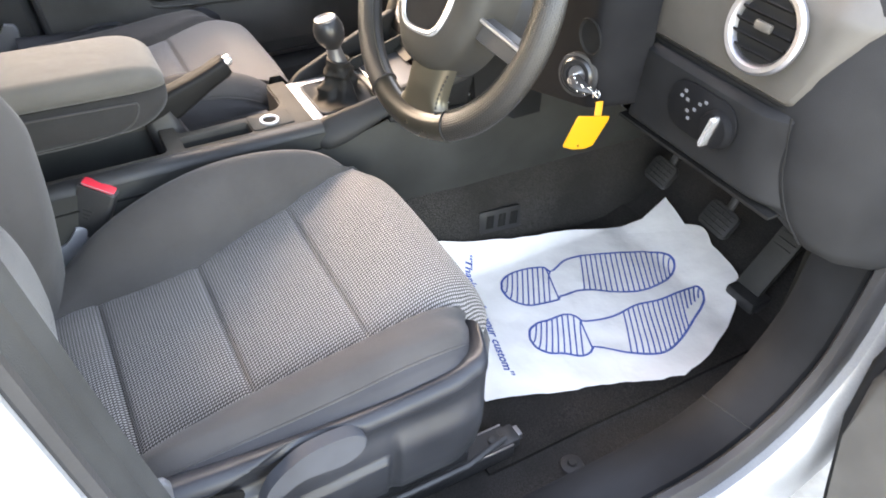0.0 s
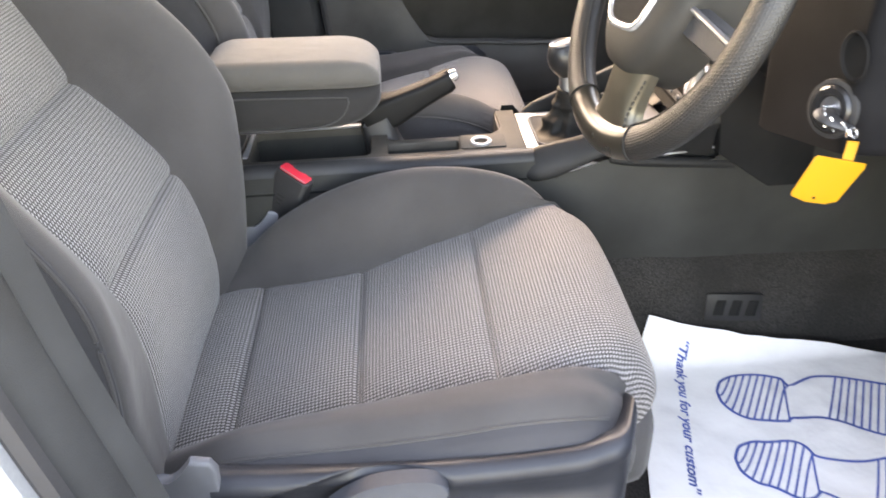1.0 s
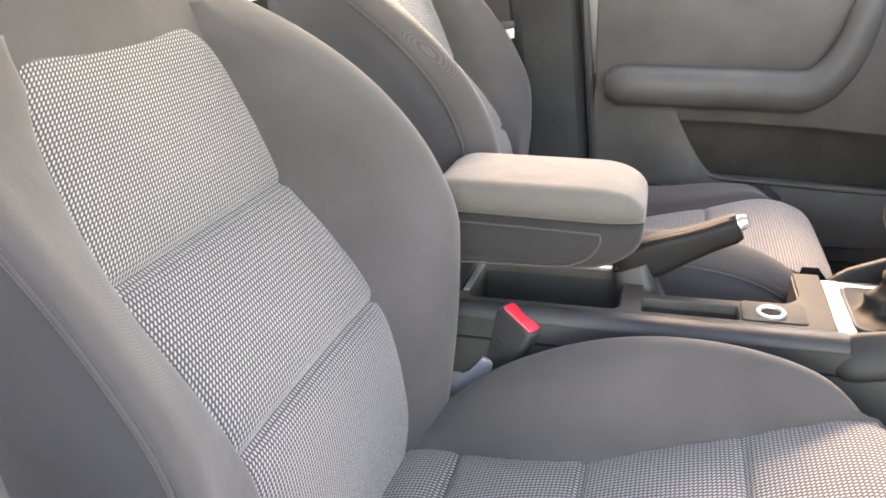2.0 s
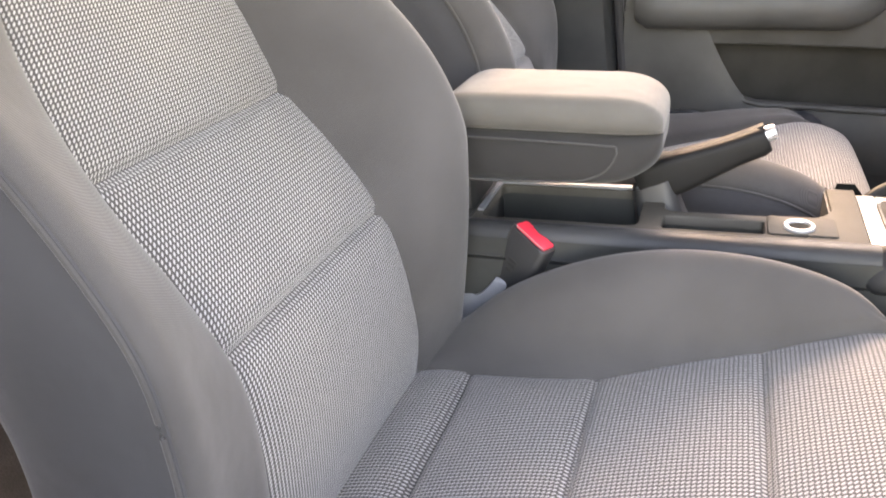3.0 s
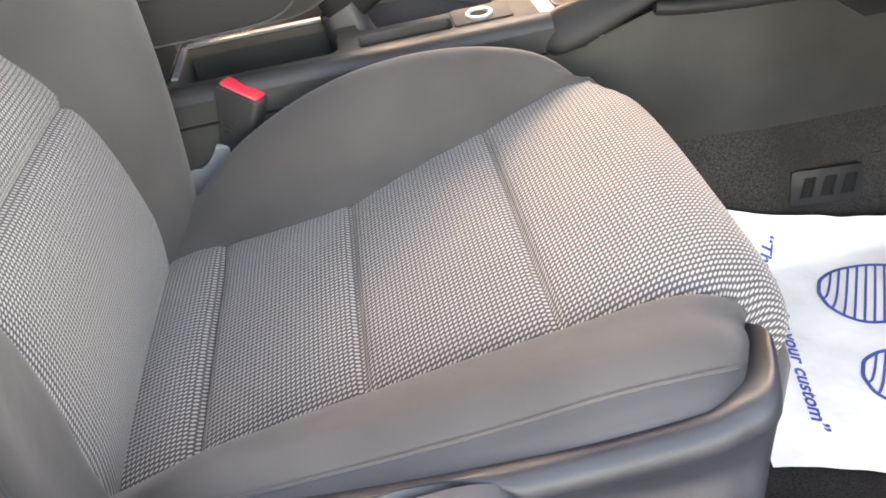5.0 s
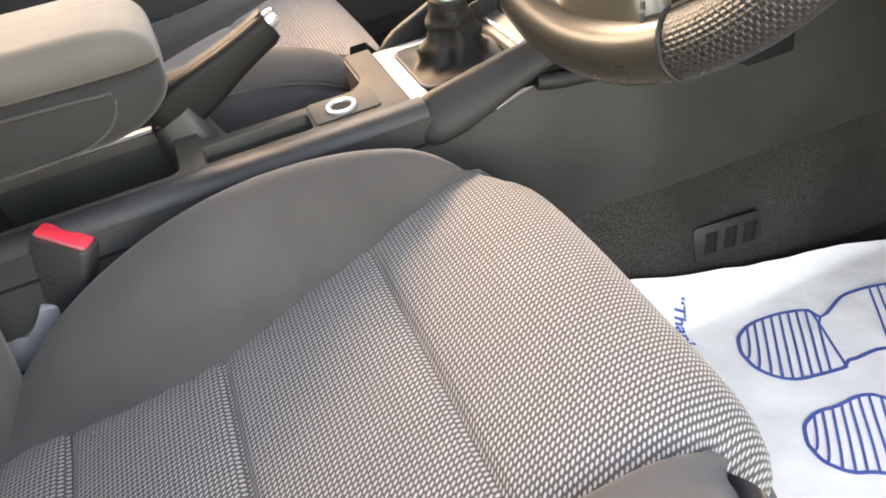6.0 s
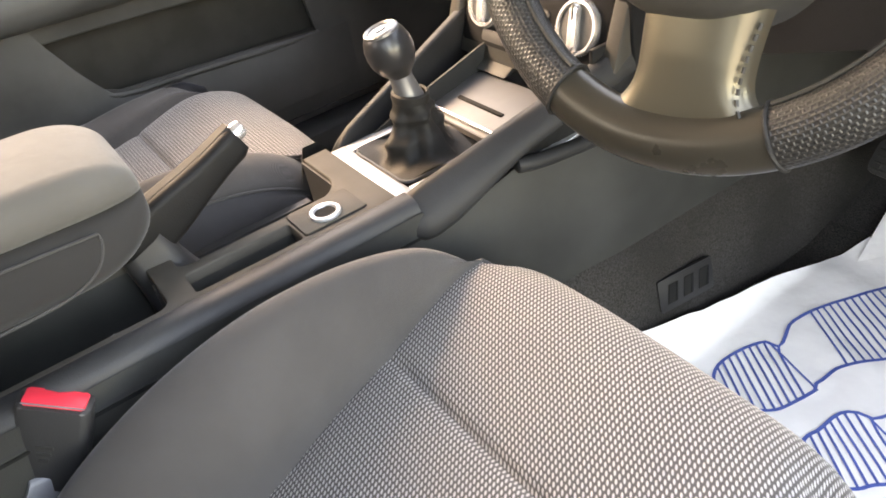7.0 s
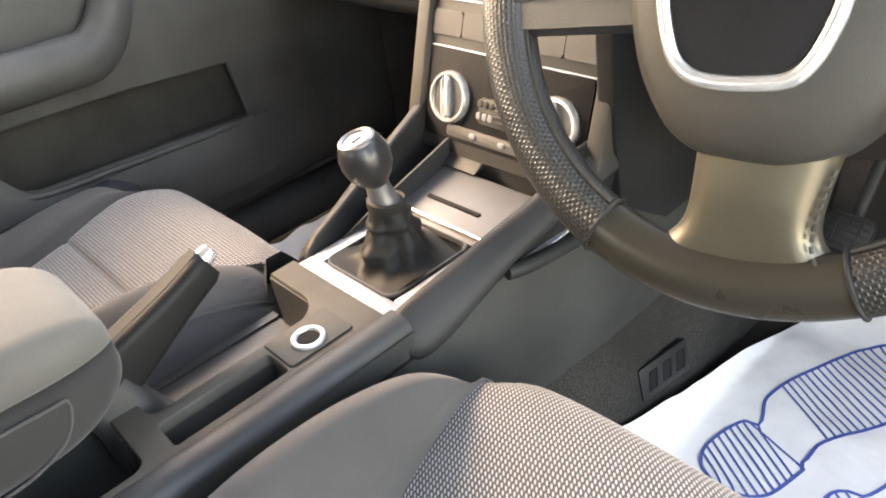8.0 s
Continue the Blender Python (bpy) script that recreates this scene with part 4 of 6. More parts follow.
# side walls down to the carpet
def side_wall(u, v):
    x = -0.75 + 1.50 * u
    z0 = 0.150 - 0.22 * max(0, x - 0.13) if x > 0 else 0.02
    top = 0.345
    if x > -0.05:
        top = 0.318 + 0.38 * max(0.0, min(0.09, x + 0.02))
        top -= 0.010 * min(1.0, max(0.0, (x - 0.10) / 0.1))
        top += 0.68 * min(0.13, max(0.0, x - 0.20))
    z = z0 + (top - z0) * v
    y = 0.256 - 0.034 * min(1, max(0, (x + 0.02) / 0.21)) * v - 0.020 * (1 - v) ** 2 - 0.012 * math.sin(v * math.pi) * min(1, max(0, (x + 0.1) / 0.2))
    return Vector((x, y, z))


part("side_panel", grid(side_wall, 75, 14), M_CONSOLE, con)


def far_wall(u, v):
    p = side_wall(u, v)
    cut = 0.07 if p.x < -0.09 else 0.0
    return Vector((p.x, 2 * CY - p.y + 0.012 + 0.13 * (1 - v) ** 0.8 * min(1, max(0, (p.x + 0.12) / 0.05)), p.z - cut * v))


part("side_panel", grid(far_wall, 75, 14), M_CONSOLE, con)
# carpeted tunnel flank with the rear footwell vent
single("tunnel_carpet", grid(lambda u, v: Vector((-0.75 + 1.75 * u, 0.250 - 0.080 * (1 - v) ** 0.6 + 0.03 * (1 - v) ** 3, -0.03 + 0.22 * v)), 60, 12), M_CARPET, "black carpeted flank of the tunnel", "carpet", "structure")
single("tunnel_carpet_far", grid(lambda u, v: Vector((-0.75 + 1.75 * u, 2 * CY - 0.235 + 0.02 * (1 - v), -0.03 + 0.22 * v)), 10, 4), M_CARPET, "black carpeted flank of the tunnel on the passenger side", "carpet", "structure")
fv = thing("footwell_vent", (0.278, 0.215, 0.09), "small black plastic floor vent low on the tunnel", "vent")
VM = aim((0.2775, 0.1985, 0.086), (-0.13, -1, 0.22))
frame_bm = prism(round_rect(0.090, 0.048, 0.004), 0.004, on(VM), 0.0015)
part("surround", frame_bm, M_VENT, fv)
for a in (-0.024, 0.002, 0.028):
    part("opening", prism([(a - 0.009, -0.014), (a + 0.007, -0.014), (a + 0.011, 0.013), (a - 0.004, 0.013)], 0.003, on(VM @ pose(0, 0, 0.0020))), M_HOLE, fv)
    part("louvre", prism([(a + 0.003, -0.013), (a + 0.005, -0.013), (a + 0.0095, 0.012), (a + 0.0075, 0.012)], 0.0045, on(VM @ pose(0, 0, 0.0015))), M_COLUMN, fv)

# deck in pieces round its openings
well_corner = [(-0.1225 + 0.035 * math.cos(radians(9 * k)), 0.385 - 0.035 * math.sin(radians(9 * k))) for k in range(11)]
foot_corner = [(-0.260 - 0.012 * math.sin(radians(15 * k)), 0.362 - 0.012 * math.cos(radians(15 * k))) for k in range(7)]
deck_outline = [(-0.50, 0.2895), (-0.0565, 0.2895), (-0.0565, 0.446), (-0.0875, 0.446)] + well_corner + foot_corner + [(-0.272, 0.4235), (-0.50, 0.4235)]
bin_hole = shifted(round_rect(0.190, 0.106, 0.012), -0.393, 0.3530)
slot_hole = shifted(round_rect(0.111, 0.0345, 0.004), -0.216, 0.3172)
part("deck_panel", plate(deck_outline, [bin_hole, slot_hole], 0.012, lambda a, b, c: Vector((a, b, DZ + c)), 0.0022), M_DECK, con, "grey-brown matt plastic deck", 30)
bl = rbox((0.249, 0.174, 0.012), (-0.6255, 0.377, DZ - 0.006), 0.0015, 1)
part("rear_deck", bl, M_CONSOLE, con, "dark deck behind the bin")
# bin, slot and brake well linings


def lining(name, pieces, mat):
    """Each wall and floor of a recess, as (size, place)."""
    for size, at in pieces:
        part(name, rbox(size, at, 0.0), mat, con)


def pit(x0, x1, y0, y1, depth):
    z1, z0, w = DZ - 0.003, DZ - depth, 0.003
    xm, ym, zm = (x0 + x1) / 2, (y0 + y1) / 2, (z0 + z1) / 2
    return [((x1 - x0, y1 - y0, w), (xm, ym, z0))] + [((w, y1 - y0 - 2 * w, z1 - z0), (x, ym, zm)) for x in (x0 + w / 2, x1 - w / 2)] + [((x1 - x0, w, z1 - z0), (xm, y, zm)) for y in (y0 + w / 2, y1 - w / 2)]


lining("bin_wall", pit(-0.4925, -0.2935, 0.2955, 0.4105, 0.075), M_CONSOLE)
lining("slot_wall", pit(-0.2765, -0.1555, 0.295, 0.3390, 0.045), M_CONSOLE)
lining("brake_well_wall", [((0.212, 0.115, 0.004), (-0.194, 0.408, 0.285)), ((0.212, 0.004, 0.066), (-0.194, 0.350, 0.315)), ((0.004, 0.094, 0.066), (-0.0875, 0.399, 0.315)), ((0.212, 0.012, 0.03), (-0.194, 0.464, 0.275))], M_DARK)
# the bin's far and rear rims, in pale plastic for the window light on them
part("bin_rim", prism([(-0.490, 0.4065), (-0.296, 0.4065), (-0.296, 0.4165), (-0.490, 0.4165)], 0.0045, lambda a, b, c: Vector((a, b, DZ + c)), 0.0015), M_HINGE, con, "rim of the bin, paled for the light that catches it")
part("bin_rim", prism([(-0.4965, 0.312), (-0.4885, 0.312), (-0.4885, 0.406), (-0.4965, 0.406)], 0.0045, lambda a, b, c: Vector((a, b, DZ + c)), 0.0015), M_HINGE, con, "rim of the bin, paled for the light that catches it")
part("bin_catch", rbox((0.006, 0.014, 0.022), (-0.35, 0.302, DZ - 0.016), 0.002), M_CHROME, con, "small bright metal catch in the bin")
# rails beside the deck
rail = [(0.2895, DZ - 0.02), (0.2895, DZ + 0.001), (0.285, DZ + 0.0035), (0.276, DZ + 0.0042), (0.268, DZ + 0.0035), (0.2615, DZ - 0.001), (0.2580, DZ - 0.010), (0.2555, DZ - 0.032), (0.260, DZ - 0.036), (0.264, DZ - 0.03)]
part("rail", xsweep(rail, -0.75, -0.050), M_RAIL, con, "dark rounded edge rail")
part("groove", xsweep([(0.2545, DZ - 0.0335), (0.2545, DZ - 0.0365), (0.258, DZ - 0.0365), (0.258, DZ - 0.0335)], -0.75, 0.02), M_HOLE, con)
part("rail", xsweep(mirror_y([(y, z - 0.09) for y, z in rail]), -0.75, -0.09), M_RAIL, con, "dark rounded edge rail")
# socket plate with the power socket
part("socket_plate", prism(round_rect(0.070, 0.048, 0.004), 0.002, lambda a, b, c: Vector((-0.122 + a, 0.3235 + b, DZ + c)), 0.0008), M_DECK, con, "thin-edged plate")
part("plate_gap", prism(round_rect(0.0715, 0.0495, 0.0045), 0.0006, lambda a, b, c: Vector((-0.122 + a, 0.3235 + b, DZ + c))), M_HOLE, con)
SK = pose(-0.125, 0.3185, DZ + 0.002)
sk = part("power_socket", lathe([(0.0105, 0.0), (0.0165, 0.0), (0.0168, 0.002), (0.0155, 0.0035), (0.0125, 0.0035), (0.0108, 0.001)], SK, 32), M_SILVER, con, "bright metal ring of the power socket")
part("socket_bore", lathe([(0.0, 0.0005), (0.0110, 0.0005), (0.0112, 0.0012), (0.0, 0.0012)], SK, 24), M_HOLE, sk)

# silver gear surround between two rising side wedges
plate = bmesh.new()
for (x0, x1), (y0, y1) in (((-0.054, -0.034), (0.286, 0.444)), ((-0.0338, 0.082), (0.286, 0.306)), ((-0.0338, 0.082), (0.424, 0.444))):
    rbox((x1 - x0, y1 - y0, 0.008), ((x0 + x1) / 2, (y0 + y1) / 2, 0.343), 0.0015, 2, None, plate)
part("gear_surround", plate, M_SILVER, con, "satin silver gear surround")
part("gaiter_floor", rbox((0.13, 0.13, 0.004), (0.025, CY, 0.336), 0), M_HOLE, con)
part("ashtray_lid", prism([(0.082, 0.345), (0.10, 0.352), (0.165, 0.366), (0.172, 0.364), (0.172, 0.33), (0.082, 0.33)], 0.150, lambda a, b, c: Vector((a, 0.290 + c, b)), 0.002), M_ASHTRAY, con, "satin silver ashtray lid")
part("lid_slot", rbox((0.006, 0.085, 0.003), (0.118, CY + 0.01, 0.3565), 0.001, 1, Matrix.Rotation(radians(-12), 4, "Y")), M_HOLE, con)
part("lid_lip", rbox((0.005, 0.145, 0.004), (0.090, CY, 0.3505), 0.0015, 1, Matrix.Rotation(radians(-20), 4, "Y")), M_CHROME, con)


def wedge(side):
    """The fin beside the gear lever: a narrow rounded top edge rising to the stack, an upright inner face and an outer face leaning out."""
    rings = []
    for k in range(24):
        t = k / 23
        x0 = -0.066 if side < 0 else -0.042
        x = x0 + (0.209 - x0) * t
        zt = DZ + 0.003 + 0.080 * max(0, t - 0.02)
        tip = max(0, (0.09 - t) / 0.09) ** 2
        dep = (0.048 - 0.019 * min(1, max(0, t - 0.18) / 0.30)) * (1 - 0.40 * tip)
        zt -= 0.010 * tip
        inner, top, lean = 0.079 + 0.048 * t, 0.013 + 0.003 * t, (0.026 - 0.018 * t) * (1 - 0.45 * tip)
        sec = [(0.003, min(-dep, 0.339 - zt)), (0.0, -0.004), (0.0015, -0.001), (0.005, 0.0), (top - 0.003, -0.0005), (top, -0.003), (top + lean * 0.55, -dep * 0.30), (top + lean * 0.92, -dep * 0.60), (top + lean, -dep * 0.80), (top + lean * 0.90, -dep * 0.93), (top + lean * 0.6, -dep)]
        rings.append([Vector((x, CY + side * (inner + a), zt + b)) for a, b in sec])
    return loft(rings)


part("wedge_rail", wedge(-1), M_FIN, con, "dark fin rising to the centre stack", 50)
part("wedge_rail", wedge(1), M_FIN, con, "dark fin rising to the centre stack", 50)
part("wedge_lining", prism([(0.06, 0.33), (0.21, 0.36), (0.21, 0.405), (0.05, 0.362), (-0.03, 0.335)], 0.003, lambda a, b, c: Vector((a, 0.440 + c, b))), M_CONSOLE, con)
# side pocket below the near rail
part("pocket_lip", tube(catmull([(0.060, 0.243, 0.352), (0.085, 0.236, 0.349), (0.13, 0.231, 0.346), (0.19, 0.228, 0.342), (0.245, 0.226, 0.338)], 5), [0.004] + [0.0085] * 20, 12), M_FIN, con, "rounded lip of the side pocket")
part("pocket_floor", rbox((0.15, 0.030, 0.004), (0.150, 0.2500, 0.3545), 0.001, 1, Matrix.Rotation(radians(-6), 4, "Y")), M_SILVER, con, "bright insert in the side pocket")
part("front_tray", rbox((0.07, 0.18, 0.06), (0.225, CY, 0.355), 0.004), M_DARK, con)
part("tray_box", prism([(0.165, 0.37), (0.225, 0.405), (0.225, 0.37)], 0.06, lambda a, b, c: Vector((a, 0.385 + c, b)), 0.002), M_CONSOLE, con)

# gear lever
gear = thing("gear_lever", (0.012, CY, 0.34), "gear lever with glossy dark knob and black leather gaiter", "gear lever")
rings = []
GX, GY = 0.022, CY
for k in range(34):
    t = k / 33
    z = 0.346 + 0.066 * t - 0.007 * math.sin(math.pi * min(1, t * 3.2)) * (t < 0.31)
    grow = (1 - t) ** 4.0
    row = []
    for j in range(40):
        a = 2 * math.pi * j / 40
        rx, ry = 0.0195 + 0.006 * (1 - t) + 0.028 * grow, 0.0195 + 0.006 * (1 - t) + 0.031 * grow
        pleat = 1 + 0.19 * math.sin(4 * a + 0.6 + 1.6 * t) * math.sin(math.pi * min(1, t * 1.05)) ** 0.7 + 0.11 * math.sin(9 * a - 5 * t) * (1 - t) * min(1, t * 5)
        # slack folds sagging round the boot, uneven from side to side
        fold = 0.0065 * math.exp(-((t - 0.40 - 0.05 * math.sin(a + 0.8)) / 0.085) ** 2) * (0.6 + 0.4 * math.sin(2 * a + 1.2)) + 0.0035 * math.exp(-((t - 0.72 + 0.05 * math.sin(2 * a)) / 0.06) ** 2)
        rx, ry = rx + fold, ry + fold
        sq = 1 / max(abs(math.cos(a)), abs(math.sin(a))) ** (0.75 * grow)
        row.append(Vector((GX - 0.004 * grow + rx * sq * pleat * math.cos(a), GY + ry * sq * pleat * math.sin(a), z + 0.006 * grow * math.sin(3 * a + 1))))
    rings.append(row)
gaiter = part("gaiter", loft(rings, cap=False), M_BOOT, gear, "creased black leather gaiter", 70)
part("gaiter_frame", loft([[Vector((GX + s * a, GY + s * b, z)) for a, b in round_rect(0.116, 0.116, 0.014)] for s, z in ((1.0, 0.3475), (0.985, 0.3498), (0.95, 0.3498), (0.92, 0.345))], cap=False), M_DARK, gear)
part("collar", lathe([(0.0165, 0.0), (0.0200, 0.0), (0.0212, 0.004), (0.0208, 0.010), (0.0185, 0.012), (0.0165, 0.010)], pose(GX, GY, 0.406, 4, 6, 0), 32), M_LEATHER, gear)
part("shaft", lathe([(0.0, 0.0), (0.0175, 0.0), (0.0150, 0.012), (0.0125, 0.028), (0.0130, 0.040), (0.0, 0.040)], pose(GX, GY, 0.405, -4, -9, 0), 24), M_SHAFT, gear, "grey metal lever shaft")
KM = pose(GX - 0.004, GY + 0.002, 0.436, -4, -12, 0) @ Matrix.Diagonal((0.93, 0.93, 0.93, 1))
knob = part("knob", lathe([(0.0, 0.0), (0.0125, 0.0), (0.0150, 0.004), (0.0210, 0.011), (0.0262, 0.021), (0.0282, 0.032), (0.0275, 0.042), (0.0240, 0.052), (0.0214, 0.0560), (0.0205, 0.0570), (0.0, 0.0570)], KM, 40), M_KNOB, gear, "glossy dark grey ball knob")
part("cap_ring", lathe([(0.0145, 0.0565), (0.0210, 0.0565), (0.0206, 0.0592), (0.0180, 0.0606), (0.0150, 0.0590)], KM, 36), M_SHAFT, knob, "worn grey metal ring")
part("cap", lathe([(0.0, 0.0568), (0.0152, 0.0568), (0.0146, 0.0582), (0.0, 0.0588)], KM, 30), M_KNOB, knob)
part("cap_emblem", prism(round_rect(0.012, 0.004, 0.0018), 0.001, lambda a, b, c: KM @ Vector((a, b, 0.0588 + c))), M_STEEL, knob)

# handbrake
hb = thing("handbrake", (-0.30, 0.398, 0.29), "handbrake lever with leather grip and chrome button", "handbrake")
HD = Vector((0.130, 0.004, 0.060)).normalized()
H0 = Vector((-0.305, 0.396, 0.365))
HU = Vector((-HD.z, 0, HD.x)).normalized()
HS = HD.cross(HU)
rings = []
for k in range(20):
    t = k / 19
    c = H0 + HD * 0.157 * t
    w = 0.0180 - 0.001 * t
    h = 0.0260 - 0.0080 * t + 0.002 * math.sin(t * 6.0)
    if k in (0, 19):
        w, h = w * 0.85, h * 0.85
    rings.append([c + HS * a + HU * b for a, b in round_rect(2 * w, 2 * h, 0.010, 4)])
grip = part("grip", loft(rings), M_GRIP, hb, "black leather-covered grip")
part("top_strip", loft([[H0 + HD * 0.158 * t + HU * (0.0235 - 0.0080 * t + 0.002 * math.sin(t * 6.0) + b) + HS * a for a, b in ((-0.0075, 0), (0.0075, 0), (0.006, 0.003), (-0.006, 0.003))] for t in [k / 14 for k in range(15)]]), M_LEATHER, grip, "moulded strip along the grip")
part("grip_seam", tube([H0 + HD * 0.157 * t - HS * (0.0180 - 0.001 * t) + HU * 0.004 for t in (0.02, 0.3, 0.6, 0.98)], 0.0012, 6), M_HOLE, grip)
part("button", lathe([(0.0, 0.0), (0.0095, 0.0), (0.0098, 0.008), (0.0078, 0.0135), (0.0, 0.0145)], aim(H0 + HD * 0.155 + HU * 0.004, HD), 24), M_CHROME, hb, "chrome release button")
rings = []
for k in range(9):
    t = k / 8
    c = Vector((-0.290 + 0.020 * t, 0.396, 0.372 - 0.085 * t))
    rings.append([c + Vector((a, b, 0.012 * a / 0.03)) for a, b in round_rect(0.050 + 0.020 * t * t, 0.040 + 0.030 * t, 0.015)])
part("brake_gaiter", loft(rings, cap=False), M_DARK, hb, "black plastic cover at the lever's foot")

# armrest above the console bin
ar = thing("padded_armrest", (-0.42, 0.365, 0.33), "grey cloth armrest over the console bin", "armrest")
A0, A1 = -0.540, -0.275


def slab(zb, zt, front, w, rad, hold, n=40, x1=A1):
    """A padded slab with rounded edges and nose; hold keeps its low (0) or its high (1) face level towards the nose."""
    rings = []
    for k in range(n + 1):
        t = k / n
        x = A0 + (x1 - A0) * (1 - (1 - t) ** 1.7)
        e = max(0.0, (x - (x1 - front)) / front)
        back = max(0.0, (A0 + 0.05 - x) / 0.05)
        q = math.sqrt(max(0.0, 1 - max(e, back) ** 2.3))
        b, tp = zb(x), zt(x)
        hz = (tp - b) / 2 * (0.30 + 0.70 * q)
        cz = b + hz if hold == 0 else tp - hz
        hw = w / 2 * (0.60 + 0.40 * q)
        rings.append([Vector((x, 0.366 + a, cz + c)) for a, c in round_rect(2 * hw, 2 * hz, min(rad, hz * 0.95, hw), 6)])
    return loft(rings)


AT = lambda x: 0.502 + 0.025 * (-0.28 - x)
# lid and box differ in colour only for the light from above
part("lid", slab(lambda x: AT(x) - 0.044, AT, 0.065, 0.150, 0.022, 0), M_ARMREST, ar, "padded grey cloth lid, paled for the light on its top", 60)
part("box", slab(lambda x: 0.398, lambda x: AT(x) - 0.0425, 0.085, 0.147, 0.022, 1), M_BOX, ar, "cloth-covered box with a seam, darkened for its shaded sides", 60)
seam = catmull([(-0.53, 0.2915, AT(-0.53) - 0.050), (-0.45, 0.2915, AT(-0.45) - 0.050), (-0.340, 0.2920, AT(-0.340) - 0.052), (-0.323, 0.2940, 0.447), (-0.330, 0.2938, 0.426), (-0.350, 0.2925, 0.412), (-0.39, 0.2918, 0.4055), (-0.53, 0.2918, 0.404)], 5)
part("seam_piping", tube(seam, 0.0013, 6), M_CLOTH, ar)
part("hinge_arm", rbox((0.05, 0.10, 0.10), (-0.528, 0.366, 0.385), 0.01), M_DARK, ar)

# ---- dashboard, centre stack, wheel, pedals ----
dash = thing("dashboard", (0.45, CY, 0.45), "dark grey moulded dashboard", "dashboard")
DX = 0.26


def dash_ring(y, dx, drop):
    """The dashboard's cross-section at y; dx draws its rear face forwards, drop lowers its bottom edge."""
    f = DX + 0.010 + dx
    prof = [(f + 0.03, 0.470 - drop), (f + 0.008, 0.482 - drop), (f, 0.500 - drop), (f, 0.56), (f + 0.002, 0.60), (f + 0.008, 0.65), (f + 0.020, 0.70), (f + 0.032, 0.735), (f + 0.046, 0.758), (f + 0.075, 0.776),
            (0.50 + dx * 0.3, 0.79), (0.80, 0.78), (0.93, 0.76), (0.93, 0.40), (0.60, 0.42 - drop), (0.45, 0.45 - drop)]
    return [Vector((x, y, z)) for x, z in prof]


ends = [(-0.470, 0.200, 0.05), (-0.466, 0.150, 0.05), (-0.458, 0.105, 0.05), (-0.446, 0.068, 0.048), (-0.428, 0.038, 0.042), (-0.405, 0.016, 0.030), (-0.380, 0.004, 0.012), (-0.355, 0.0, 0.0), (-0.33, 0.0, 0.0), (-0.085, 0.0, 0.0), (0.215, 0.0, 0.0)]
part("dash_body", loft([dash_ring(*e) for e in ends]), M_DASH, dash, "", 55)
part("dash_body", loft([dash_ring(y, 0.04, 0.0) for y in (0.515, 0.8, 1.10)]), M_DASH, dash, "", 55)
# fascia with the round vent: a bowed panel that turns with the end of the dashboard
FY = curve([(0.610, -0.338), (0.66, -0.362), (0.70, -0.388), (0.735, -0.404), (0.76, -0.408)])


def fascia_pt(u, v):
    z = 0.610 + 0.142 * v
    y = -0.050 + (FY(z) + 0.050) * u
    x = DX + 0.003 + (z - 0.60) * 0.17 + 0.9 * max(0, z - 0.71) ** 1.2 + 1.4 * max(0, -0.345 - y) ** 1.4
    lip = 0.006 * (max(0, 1 - v / 0.05) ** 2 + max(0, 1 - (1 - u) / 0.03) ** 2)
    return Vector((x + lip, y, z))


part("fascia", grid(fascia_pt, 50, 30), M_FASCIA, dash, "lighter grey-brown fascia panel")
part("fascia_groove", tube([fascia_pt(u, 0.0) + Vector((0.001, 0, -0.002)) for u in [k / 20 for k in range(21)]], 0.0025, 6), M_HOLE, dash)
# knee panel with the light switch plate
def knee_pt(u, v):
    z = 0.488 + 0.114 * v
    y0, y1 = -0.105 + 0.02 * (1 - v) ** 2 - 0.02, -0.350 - 0.030 * max(0, 1 - v * 1.6) ** 2
    y = y0 + (y1 - y0) * u
    edge = max(0, 1 - v / 0.10) ** 2 + max(0, 1 - (1 - v) / 0.06) ** 2 + 1.1 * max(0, 1 - (1 - u) / 0.20) ** 2 + max(0, 1 - u / 0.05) ** 2
    return Vector((DX - 0.008 + 0.016 * min(1.2, edge), y, z))


part("knee_panel", grid(knee_pt, 50, 40), M_DASH, dash)
part("column_panel", grid(lambda u, v: Vector((DX - 0.004 - 0.02 * math.sin(math.pi * v) + 0.02 * max(0, 1 - v / 0.12) ** 2, 0.213 - 0.325 * u, 0.470 + 0.018 * u + 0.15 * v)), 30, 20), M_DASH, dash, "dark lower panel under the column")
part("end_seam", tube(catmull([(DX + 0.002, -0.350, 0.606), (DX + 0.001, -0.357, 0.575), (DX + 0.001, -0.366, 0.535), (DX + 0.004, -0.385, 0.497), (DX + 0.016, -0.405, 0.466)], 5), 0.0012, 6), M_HOLE, dash)
# black sheet added for the shade under the knee panel
part("knee_shade_sheet", rbox((0.16, 0.27, 0.004), (0.335, -0.235, 0.486), 0.0), M_HOLE, dash)
NV_ = aim((DX + 0.012, -0.283, 0.678), (-0.97, -0.02, 0.24))
vent = part("air_vent", lathe([(0.034, -0.004), (0.041, 0.0), (0.0485, 0.006), (0.0490, 0.012), (0.0460, 0.016), (0.0410, 0.0155), (0.0370, 0.010)], NV_, 48), M_STEEL, dash, "round vent with a pale satin ring")
part("vent_cavity", lathe([(0.0, 0.0035), (0.038, 0.0035), (0.0385, 0.0065), (0.0, 0.0065)], NV_, 32), M_HOLE, vent)
